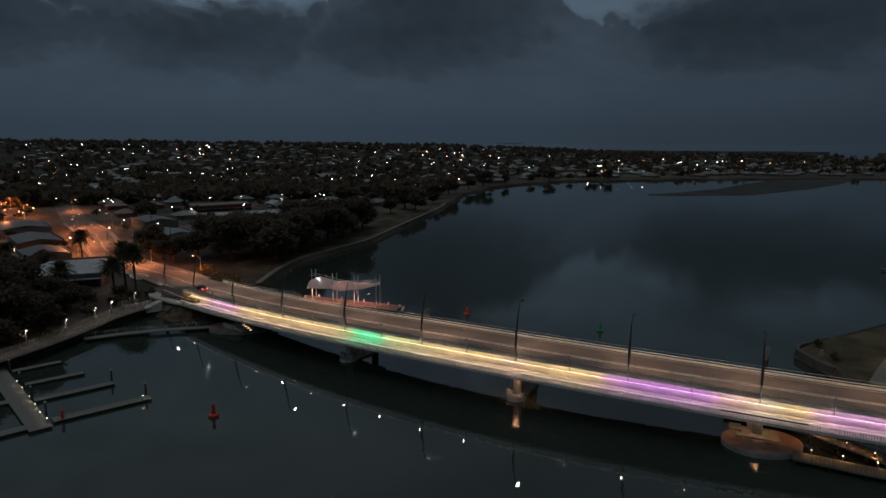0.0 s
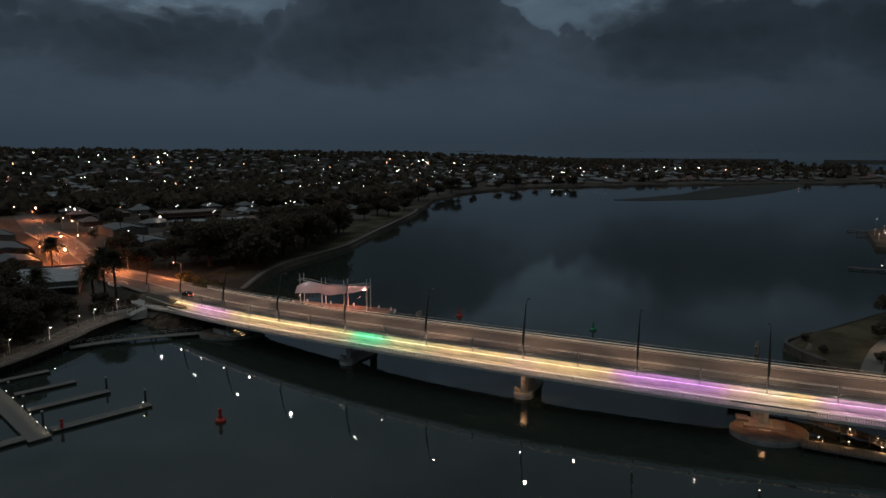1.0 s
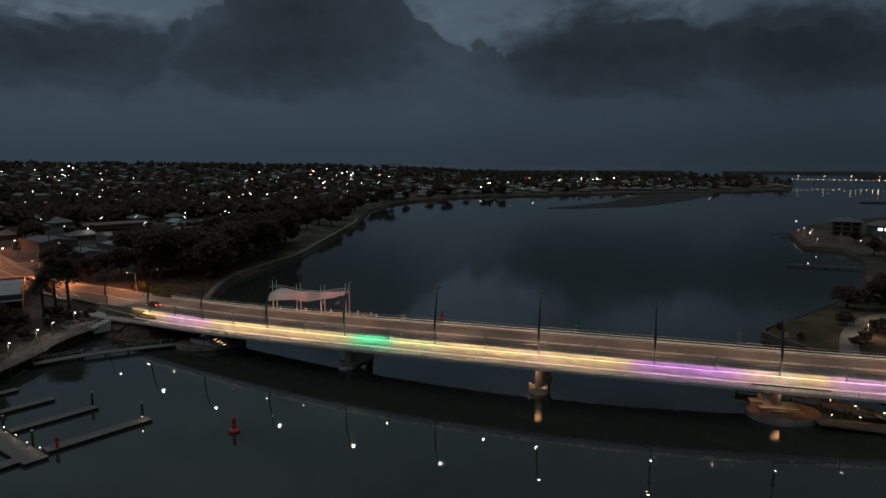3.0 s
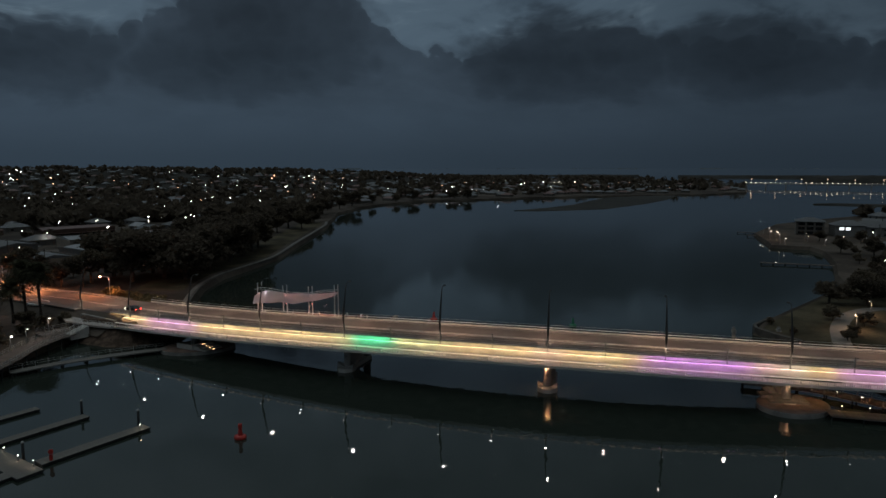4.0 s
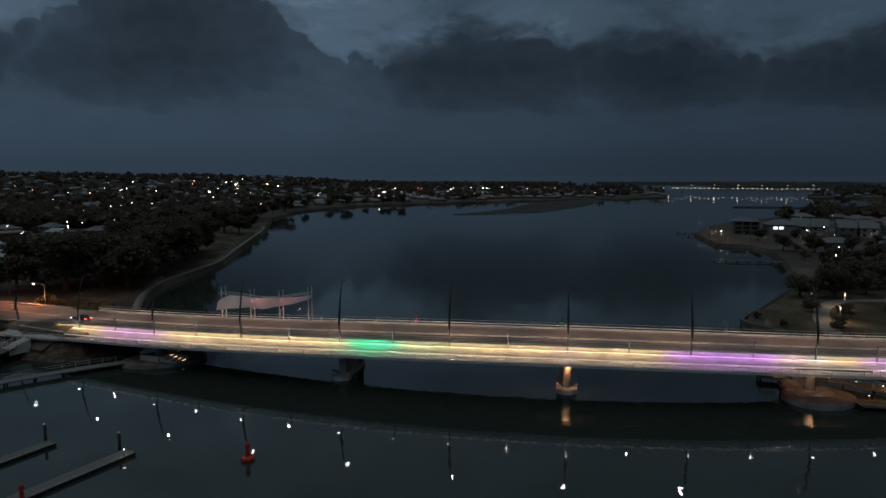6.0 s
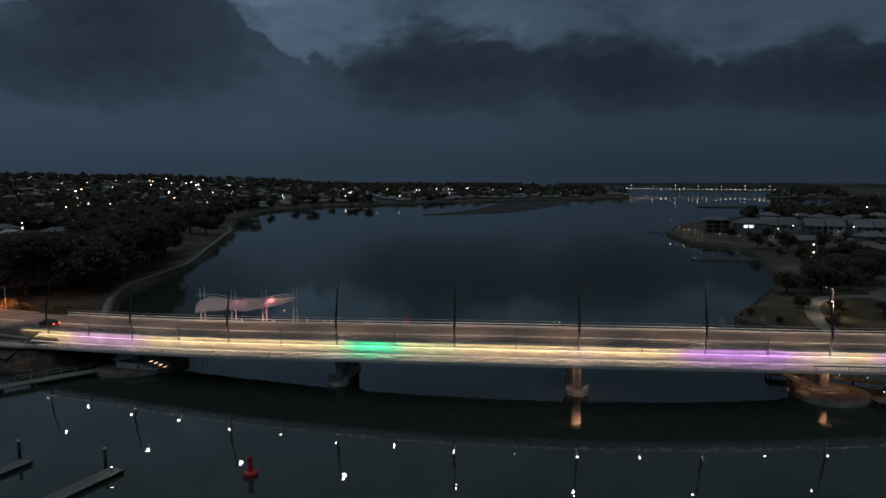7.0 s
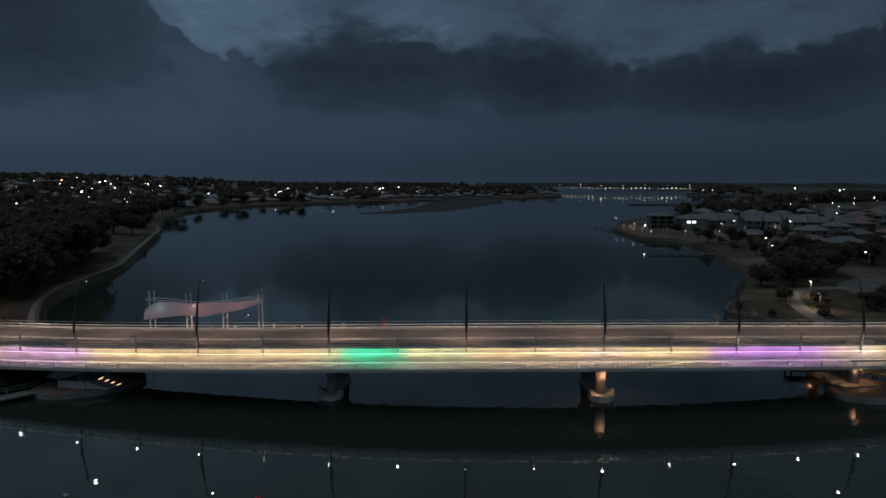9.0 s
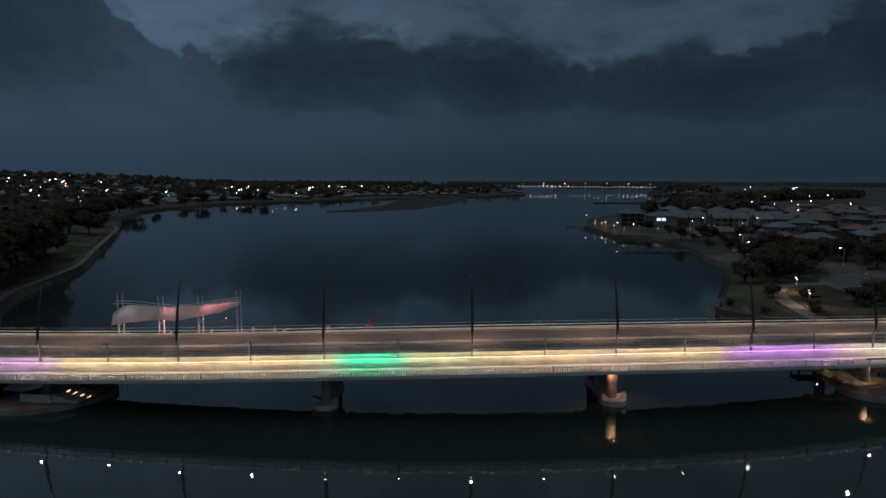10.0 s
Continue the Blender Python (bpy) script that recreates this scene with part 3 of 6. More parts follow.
sh = sweep(Shape(), [(0.0, FOOT + 0.30), (0.24, FOOT + 0.30), (0.24, PATH_Z + 0.004), (0.0, PATH_Z + 0.004)], S_WEST, S_EAST)
part("lower_wall", sh, CONCRETE, bridge, "smooth concrete wall washed by coloured light")
sh = sweep(Shape(), [(-0.34, FOOT + 0.40), (0.24, FOOT + 0.40), (0.24, FOOT + 0.304), (-0.34, FOOT + 0.304)], S_WEST, S_EAST)
part("wall_ledge", sh, CONCRETE, bridge, "narrow ledge along the wall")
sh = sweep(Shape(), [(0.08, FOOT + 1.10), (0.7, FOOT + 1.10), (0.7, ROAD_Z + 0.02), (0.245, ROAD_Z), (0.245, FOOT + 0.404), (0.08, FOOT + 0.404)], S_WEST, S_EAST)
part("upper_wall", sh, CONCRETE, bridge, "upper parapet wall")
sh = sweep(Shape(), [(-0.20, FOOT + 1.24), (0.82, FOOT + 1.30), (0.82, FOOT + 1.104), (-0.20, FOOT + 1.104)], S_WEST, S_EAST)
part("parapet_coping", sh, DARKCON, bridge, "dull concrete coping over the lights")


def rail_line(u, z, r, name, material, s0, s1, label=""):
    pts = [on_arc(s0 + (s1 - s0) * i / 90, u, z) for i in range(91)]
    return part(name, Shape().tube(pts, r, 6), material, bridge, label, True)


for z in (FOOT + 1.62, FOOT + 2.0):
    rail_line(0.45, z, 0.05, "traffic_rail", RAILGREY, S_WEST, S_EAST, "steel traffic rail")
# far parapet: low wall with two pale rails
sh = sweep(Shape(), [(14.6, ROAD_Z + 0.30), (15.1, ROAD_Z + 0.30), (15.1, ROAD_Z + 0.004), (14.6, ROAD_Z + 0.004)], S_WEST - 4, S_EAST)
part("far_kerb", sh, CONCRETE, bridge, "pale concrete kerb wall")
for z, r in ((ROAD_Z + 0.75, 0.075), ):
    rail_line(14.7, z, r, "traffic_rail", PALESTEEL, S_WEST - 4, S_EAST, "pale steel traffic rail")
rail_line(15.15, ROAD_Z + 1.2, 0.035, "hand_rail", STEEL, S_WEST - 4, S_EAST, "steel hand rail")


far_post = Shape().box(-0.06, 0.06, -0.08, 0.08, -0.1, 0.46).box(-0.03, 0.03, 0.27, 0.33, -0.4, 0.80).mesh("rail_post", DARKSTEEL)
near_post = Shape().box(-0.05, 0.05, -0.06, 0.06, 0, 0.74).mesh("rail_post", RAILGREY)
walk_post = Shape().box(-0.03, 0.03, -0.05, 0.05, 0, 1.16).box(-0.06, 0.06, -0.08, 0.08, 0, 0.03).mesh("rail_post", STEEL)
for i in range(int((S_EAST - S_WEST) / 2.7)):
    s = S_WEST + 0.6 + i * 2.7
    for me, u, z in ((far_post, 14.85, ROAD_Z + 0.42), (near_post, 0.45, FOOT + 1.304)):
        p = part("rail_post", me, None, bridge)
        p.matrix_basis = arc_pose(s, u, z)
    if s > S_WEST + 10:
        p = part("rail_post", walk_post, None, bridge)
        p.matrix_basis = arc_pose(s, EDGE + 0.02, PATH_Z + 0.10)
S_RAIL = S_WEST + 10
part("hand_rail", sweep(Shape(), [(EDGE - 0.10, PATH_Z + 1.30), (EDGE + 0.22, PATH_Z + 1.32), (EDGE + 0.22, PATH_Z + 1.25), (EDGE - 0.10, PATH_Z + 1.25)], S_RAIL, S_EAST), RAILWHITE, bridge, "broad white hand rail")
# added emissive strip: paints the lamplight caught by the hand rail, no lamp itself
part("light_strip", sweep(Shape(), [(EDGE - 0.125, PATH_Z + 1.30), (EDGE - 0.104, PATH_Z + 1.30), (EDGE - 0.104, PATH_Z + 1.23), (EDGE - 0.125, PATH_Z + 1.23)], S_RAIL, S_EAST), glowing("rail_highlight_glow", (1.0, 0.83, 0.66), 0.45, False), bridge, "added glow that paints the lamps' light on the hand rail")
rail_line(EDGE - 0.04, PATH_Z + 0.95, 0.025, "mid_rail", POLE, S_RAIL, S_EAST)
rail_line(EDGE + 0.02, PATH_Z + 0.22, 0.022, "bottom_rail", STEEL, S_RAIL, S_EAST)
sh = Shape()
for i in range(int((S_EAST - S_RAIL) / 0.36)):
    s = S_RAIL + i * 0.36
    sh.box(-0.02, 0.02, -0.02, 0.02, 0.22, 0.95, arc_pose(s, EDGE + 0.02, PATH_Z))
part("baluster", sh, POLE, bridge, "slim steel balusters", kind="stuff")
sh = sweep(Shape(), [(EDGE - 0.16, PATH_Z + 1.20), (EDGE - 0.07, PATH_Z + 1.20), (EDGE - 0.07, PATH_Z + 1.02), (EDGE - 0.16, PATH_Z + 1.02)], 37.2, 49.8, 1.5)
part("banner_panel", sh, DARKSTEEL, bridge, "dark panel along the hand rail")

# light fittings under the coping and the ledge, bay by bay
def tint(a, b, f):
    return tuple(p + (q - p) * f for p, q in zip(a, b))


# stretches of coloured light: from, to (metres along the bridge), colour, share
TINTS = [(-101.5, -84.0, "violet", LED_VIOLET, 0.62), (-46.5, -42.0, "pale green", LED_GREEN, 0.22), (-42.0, -31.0, "green", LED_GREEN, 0.97), (-31.0, -20.5, "pale green", LED_GREEN, 0.20),
         (-3.5, 3.0, "pink", LED_VIOLET, 0.16), (17.5, 37.5, "violet", LED_VIOLET, 0.92), (37.5, 41.0, "pink", LED_VIOLET, 0.45), (41.0, 47.0, "white", LED_WHITE, 0.85), (51.0, 64.0, "violet", LED_VIOLET, 0.70)]


def led_colour(s):
    """The colour of the lights at a place along the wall."""
    for a, b, word, colour, share in TINTS:
        if a <= s < b:
            ease = min(1.0, 0.55 + 0.45 * min(s - a, b - s) / 2.0)
            return word, tint(LED_WARM, colour, share * ease)
    return "warm", LED_WARM


for k in range(-11, 8):
    for i in range(7):
        s = (k + (i + 0.5) / 7) * BAY
        if s < S_WEST + 1.0:
            continue
        word, colour = led_colour(s)
        key = "%s_%d%d%d" % (word, *(round(c * 20) for c in colour))
        a, b = s - 0.68, s + 0.68
        sh = Shape().quad(on_arc(a, -0.16, FOOT + 1.098), on_arc(b, -0.16, FOOT + 1.098), on_arc(b, -0.06, FOOT + 1.098), on_arc(a, -0.06, FOOT + 1.098))
        part("light_strip", sh, glowing("led_wash_" + key, colour, 30.0), bridge, word + " light strip under the coping")
        part("light_fitting", Shape().box(-0.16, 0.16, -0.02, 0.02, -0.04, 0.0, arc_pose(s, 0.055, FOOT + 1.098)), glowing("led_lens_" + key, tint(colour, (1, 0.95, 0.85), 0.4), 3.0, False), bridge, word + " glowing light fitting")
        a, b = s - BAY / 14, s + BAY / 14
        sh = Shape().quad(on_arc(a, -0.32, FOOT + 0.300), on_arc(b, -0.32, FOOT + 0.300), on_arc(b, -0.22, FOOT + 0.300), on_arc(a, -0.22, FOOT + 0.300))
        part("light_strip", sh, glowing("led_ledge_" + key, colour, 40.0), bridge, word + " light strip under the ledge")
        # The ledge's face is made to glow, painting the bright line along it.
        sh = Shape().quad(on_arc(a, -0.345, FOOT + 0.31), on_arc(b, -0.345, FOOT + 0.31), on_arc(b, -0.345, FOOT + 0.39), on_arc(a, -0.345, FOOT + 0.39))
        part("light_strip", sh, glowing("ledge_glow_" + key, tint(colour, (1, 1, 1), 0.35), 1.35, False), bridge, word + " glow painted on the ledge's front edge")

# western landing: a broad flared slab where the footway meets the promenade
land_out = [on_arc(s, u, 0).xy for s, u in ((-108, -5.1), (-112, -6.0), (-118, -6.8), (-125, -7.0), (-133, -4.5), (-136, 1.5), (-128, 3.0), (-116, 0.1), (-108, 0.1))]
single("landing", Shape().prism([tuple(p) for p in land_out], PATH_Z - fall(-110) - 0.4, PATH_Z - fall(-110) + 0.004), PATHCON, "broad pale concrete landing at the bridge's end", "pavement", kind="structure")
abut = [on_arc(s, u, 0).xy for s, u in ((-111, -2.5), (-111, 15.0), (-126, 15.0), (-126, -2.5))]
# dark concrete here paints the shade below the bridge's end
single("abutment", Shape().prism([tuple(p) for p in abut][::-1], -0.5, 4.7), DARKCON, "concrete abutment of the bridge, coloured dark for shade", "abutment", kind="structure")

LAND_Z = PATH_Z - fall(-110)
parapet = [tuple(on_arc(s, u, 0).xy) for s, u in ((-117.0, 0.35), (-122, 0.6), (-127, 1.6), (-131, 3.4), (-135, 6.2), (-138, 10.0))]
single("parapet_wall", ribbon(Shape(), smooth_line(parapet, 1.2), 0.16, LAND_Z + 1.05, thick=1.3), CONCRETE, "pale curved concrete parapet beside the landing", "wall", kind="structure")
rail = thing("landing_railing", "pale steel railing round the landing's water edge", "railing")
edge = [tuple(on_arc(s, u, 0).xy) for s, u in ((-106.6, -4.95), (-112, -5.8), (-118, -6.6), (-121.5, -6.8))]
edge = smooth_line(edge, 1.6)
for h in (0.45, 0.8, 1.12):
    part("rail", Shape().tube([(x, y, LAND_Z + h) for x, y in edge], 0.03, 6), PALESTEEL, rail)
post = Shape().box(-0.035, 0.035, -0.035, 0.035, 0, 1.12).mesh("rail_post", PALESTEEL)
for x, y in edge:
    part("rail_post", post, None, rail).location = (x, y, LAND_Z)
stair = thing("stairs", "pale concrete stairs with white rails from the lookout to the landing", "stairs", m=pose(-82.4, 186.4, 0, 0, 0, 38))
for i in range(14):
    part("step", Shape().box(0.32 * i - 2.2, 0.32 * i - 1.88, -1.4, 1.4, 1.2, 2.5 + (LAND_Z - 2.5) * (i + 1) / 14), CONCRETE, stair)
for y in (-1.45, 1.45):
    part("handrail", Shape().tube([(-2.2, y, 3.5), (2.2, y, LAND_Z + 1.0)], 0.04, 6), PALESTEEL, stair, "white handrail")
    for i in range(5):
        x = -2.1 + i * 1.05
        part("rail_post", Shape().box(x - 0.03, x + 0.03, y - 0.03, y + 0.03, 2.2 + (LAND_Z - 2.5) * i / 4, 3.5 + (LAND_Z - 2.5) * i / 4), PALESTEEL, stair)
mound = [(-90, 192), (-82, 184), (-75, 178.5), (-68, 176.5), (-62, 180.5), (-56, 190), (-52, 199), (-60, 211), (-78, 214), (-92, 204)]
single("embankment", Shape().prism(mound, -0.8, 4.6, 8.5), RUBBLE, "dark brown rubble bank under the bridge's western end", "ground", kind="structure")


def pier(s, island=False):
    """Near column with a flared foot, a raking limb and a far column on one boat-shaped footing."""
    m = arc_pose(s, 0, 0, False)
    top = 5.9 - fall(s)
    p = thing("bridge_pier", "pale concrete bridge pier with a flared foot standing in the water" if not island else "pale concrete bridge pier on a round platform", "pier", "bridge piers", m=m)
    zb = 0.0 if not island else 0.9
    foot = [(-0.75, -1.5), (0.75, -1.5), (1.9, -0.4), (2.05, 0.9), (1.35, 3.0), (1.2, 10.6), (0.5, 11.6), (-0.5, 11.6), (-1.2, 10.6), (-1.35, 3.0), (-2.05, 0.9), (-1.9, -0.4)]
    part("footing", Shape().prism(foot, zb - 0.8, zb + (0.75 if not island else 0.1), 0.25), CONCRETE, p)
    part("column", Shape().tube([(0, 1.2, zb + 0.05), (0, 1.2, zb + 2.4), (0, 1.2, top)], [0.86, 0.74, 0.86], 20), CONCRETE, p, "round column lit from above", True)
    for sgn in (-1, 1) if not island else ():
        w = Shape()
        w.add([(sgn * 0.5, 0.4, zb + 0.72), (sgn * 1.8, -0.1, zb + 0.72), (sgn * 1.75, 1.5, zb + 0.72), (sgn * 0.6, 1.9, zb + 0.72), (sgn * 1.95, 0.2, zb + 1.75), (sgn * 1.9, 0.9, zb + 1.7)],
              [(0, 1, 4), (1, 2, 5, 4), (2, 3, 5), (0, 4, 5, 3)])
        part("wing", w, CONCRETE, p, "pointed flare beside the column")
    limb = Shape()
    limb.add([(-0.9, 2.2, zb + 0.7), (0.9, 2.2, zb + 0.7), (0.9, 4.2, zb + 0.7), (-0.9, 4.2, zb + 0.7), (-1.5, 9.6, top - 0.1), (1.5, 9.6, top - 0.1), (1.5, 12.0, top - 0.1), (-1.5, 12.0, top - 0.1)],
             [(3, 2, 1, 0), (4, 5, 6, 7), (0, 1, 5, 4), (1, 2, 6, 5), (2, 3, 7, 6), (3, 0, 4, 7)])
    part("raking_limb", limb, CONCRETE, p)
    # far column and crosshead take the darker concrete as painted shade
    part("column", Shape().tube([(0, 10.2, zb + 0.7), (0, 10.2, top)], 0.85, 16), DARKCON, p, "far column, coloured darker for shade", True)
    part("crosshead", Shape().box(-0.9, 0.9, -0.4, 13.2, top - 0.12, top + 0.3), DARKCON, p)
    mark = Shape().tube([(0, 0.36, 3.05), (0, 0.34, 3.05)], 0.42, 20)
    if not island:
        part("mark", mark, PAINT, p, "round white navigation mark")
    if s < -80 or s == -43.2:
        return p
    part("downlight", Shape().tube([(0, -0.05, top - 0.1), (0, -0.05, top - 0.22)], 0.08, 10), glowing("pier_downlight", (1.0, 0.54, 0.34), 2300.0), p, "warm downlight over the column")
    # added screen: blocks the downlight's own reflection in the water
    part("visor", Shape().box(-0.5, 0.5, -0.27, -0.24, top - 0.62, top - 0.05), DARKSTEEL, p, "added dark visor that keeps the downlight off the water")
    # added emissive square that supplies a smaller glint instead
    part("glint_lens", Shape().quad((-0.08, -0.36, top - 0.3), (0.08, -0.36, top - 0.3), (0.08, -0.28, top - 0.3), (-0.08, -0.28, top - 0.3)), glowing("pier_glint_glow", (1.0, 0.5, 0.3), 60.0, False), p, "added glowing square for a warm glint on the water")
    return p


for s, isl in ((-86.4, True), (-43.2, False), (0, False), (43.2, True)):
    pier(s, isl)


# ---- lamp posts on the bridge ----
HEAD_GLOW = glowing("road_lamp_glow", (1.0, 0.64, 0.44), 25000.0)
PATH_GLOW = glowing("path_lamp_glow", (1.0, 0.72, 0.56), 1500.0)
# Glow of the extra panels that only make glints on the water.
GLINT_GLOW = glowing("water_glint_glow", (1.0, 0.92, 0.84), 150.0, False)
BLADE = surface("dark_blade_steel", (0.040, 0.036, 0.034), 0.55, 0.2, vary=0.2, scale=2, grain=20)


def hood(x0, x1, y0, y1, z0, z1, m=None):
    """A shallow housing, open below, that hides its lens from above."""
    sh = Shape().box(x0, x1, y0, y1, z1 - 0.03, z1, m)
    for a, b, c, d in ((x0, x0 + 0.015, y0, y1), (x1 - 0.015, x1, y0, y1), (x0 + 0.015, x1 - 0.015, y0, y0 + 0.015), (x0 + 0.015, x1 - 0.015, y1 - 0.015, y1)):
        sh.box(a, b, c, d, z0, z1 - 0.031, m)
    return sh


def recessed_lens(x0, x1, y0, y1, z):
    return Shape().quad((x0, y0, z), (x0, y1, z), (x1, y1, z), (x1, y0, z))


def path_head(parent, z):
    """The small lantern that leans out over the footway, its lens set deep in a can."""
    part("path_arm", Shape().tube([(0, 0.05, z), (0, -0.35, z + 0.22), (0, -0.75, z + 0.25)], 0.035, 6), POLE, parent)
    part("path_lantern", hood(-0.11, 0.11, -0.98, -0.74, z + 0.10, z + 0.30), POLE, parent, "small grey lantern over the footway")
    part("path_lens", recessed_lens(-0.06, 0.06, -0.92, -0.80, z + 0.265), PATH_GLOW, parent, "glowing lens")
    # added panel, mirrored in the water as a glint, and its cover from above
    part("lens_edge", recessed_lens(-0.13, 0.13, -1.25, -0.99, z + 0.13), GLINT_GLOW, parent, "added glowing panel that makes the lamp's glint on the water")
    part("lip", Shape().box(-0.15, 0.15, -1.27, -0.984, z + 0.135, z + 0.16), POLE, parent)


def lamp_post():
    p = thing("street_lamp", "tall dark street lamp with a bent blade pole", "street lamp", "bridge lamp posts")
    part("post", Shape().box(-0.12, 0.12, -0.16, 0.12, 0, 3.7, None, 0.02), RAILGREY, p, "dull grey lower post")
    blade = [(0, -0.30, 3.25), (0, -0.36, 3.7), (0, -0.30, 4.6), (0, -0.12, 5.8), (0, 0.16, 7.2), (0, 0.50, 8.8), (0, 0.90, 10.4), (0, 1.25, 11.7)]
    part("blade", Shape().tube(blade, [0.06, 0.15, 0.22, 0.25, 0.20, 0.15, 0.12, 0.09], 8, 0.8), BLADE, p, "flattened bent upper pole", True)
    for z in (3.45, 4.3):
        part("bracket", Shape().box(-0.10, 0.10, -0.30, -0.10, z - 0.06, z + 0.06), POLE, p)
    part("arm", Shape().tube([(0, 1.22, 11.6), (0, 1.7, 12.1), (0, 3.1, 12.16)], [0.06, 0.05, 0.04], 6), BLADE, p)
    tilt = pose(0, 3.08, 12.0, 32, 0, 0)
    part("lantern", hood(-0.15, 0.15, -0.13, 0.13, -0.14, 0.06, tilt), BLADE, p, "small dark lantern tilted over the road")
    lens = Shape().quad(*[tilt @ Vector(q) for q in ((-0.09, -0.07, 0.02), (-0.09, 0.07, 0.02), (0.09, 0.07, 0.02), (0.09, -0.07, 0.02))])
    part("lens", lens, HEAD_GLOW, p, "glowing lens deep in the lantern")
    # added glint panel for the water's reflection, with a plate hiding it from above
    part("lens_edge", recessed_lens(-0.24, 0.24, 2.44, 2.94, 11.93), GLINT_GLOW, p, "added glowing panel that makes the lamp's glint on the water")
    part("lip", Shape().box(-0.26, 0.26, 2.42, 2.944, 11.935, 11.97), BLADE, p)
    path_head(p, 3.35)
    return p


def short_post():
    p = thing("path_lamp", "short grey lamp post between the tall lamps", "lamp post", "bridge path lamps")
    part("post", Shape().box(-0.10, 0.10, -0.12, 0.10, 0, 3.3, None, 0.02), RAILGREY, p)
    part("top_bar", Shape().box(-0.15, 0.15, -0.10, 0.08, 3.3, 3.36), POLE, p)
    path_head(p, 3.2)
    return p


def on_bridge(make, ks):
    first = None
    for k in ks:
        m = arc_pose(k * BAY, -0.06, FOOT)
        if first is None:
            first = make()
            first.matrix_basis = m
        else:
            copy_thing(first, m)


on_bridge(lamp_post, range(-12, 8, 2))
on_bridge(short_post, range(-9, 8, 2))


# ---- the car on the bridge ----
def car(m):
    c = thing("car", "dark hatchback with red tail lights driving on the bridge", "car", m=m)
    body = Shape()
    prof = [(-2.15, 0.35), (-2.2, 0.75), (-2.05, 0.95), (-1.1, 1.02), (-0.75, 1.05), (0.9, 1.0), (1.9, 0.88), (2.15, 0.70), (2.18, 0.35)]
    k = len(prof)
    for y, dz in ((-0.86, 0), (0.86, 0)):
        body.v += [(x, y, z) for x, z in prof]
    body.f += [tuple(reversed(range(k))), tuple(range(k, 2 * k))] + [(i, (i + 1) % k, k + (i + 1) % k, k + i) for i in range(k)]
    bevelled(part("body", body, CARPAINT, c), 0.06)
    cab = Shape().add([(-1.75, -0.80, 1.0), (1.05, -0.80, 1.0), (1.05, 0.80, 1.0), (-1.75, 0.80, 1.0), (-1.35, -0.62, 1.47), (0.25, -0.62, 1.47), (0.25, 0.62, 1.47), (-1.35, 0.62, 1.47)],
                      [(4, 5, 6, 7), (0, 1, 5, 4), (1, 2, 6, 5), (2, 3, 7, 6), (3, 0, 4, 7)])
    part("cabin_glass", cab, GLASS, c, "dark windows")
    part("roof", Shape().box(-1.33, 0.22, -0.60, 0.60, 1.465, 1.50, None, 0.03), CARPAINT, c)
    for x in (-1.35, 1.35):
        for y in (-0.80, 0.80):
            w = part("wheel", Shape().tube([(x, y - 0.1, 0.31), (x, y + 0.1, 0.31)], 0.31, 14), RUBBER, c, smooth=True)
            part("rim", Shape().tube([(x, y - 0.115, 0.31), (x, y + 0.115, 0.31)], 0.19, 12), STEEL, w)
    for y in (-0.68, 0.68):
        part("tail_light", Shape().box(-2.24, -2.19, y - 0.16, y + 0.16, 0.68, 0.86), glowing("tail_light_glow", (1.0, 0.05, 0.03), 9.0, False), c, "lit red tail light")
        part("headlight", Shape().box(2.10, 2.19, y - 0.16, y + 0.16, 0.60, 0.74), glowing("headlight_glow", (1.0, 0.93, 0.82), 60.0, False), c, "lit headlight")
    part("number_plate", Shape().box(-2.235, -2.20, -0.25, 0.25, 0.45, 0.56), PALESTEEL, c)
    return c


car(arc_pose(-113.0, 4.2, ROAD_Z + 0.02) @ pose(0, 0, 0, 0, 0, 180))


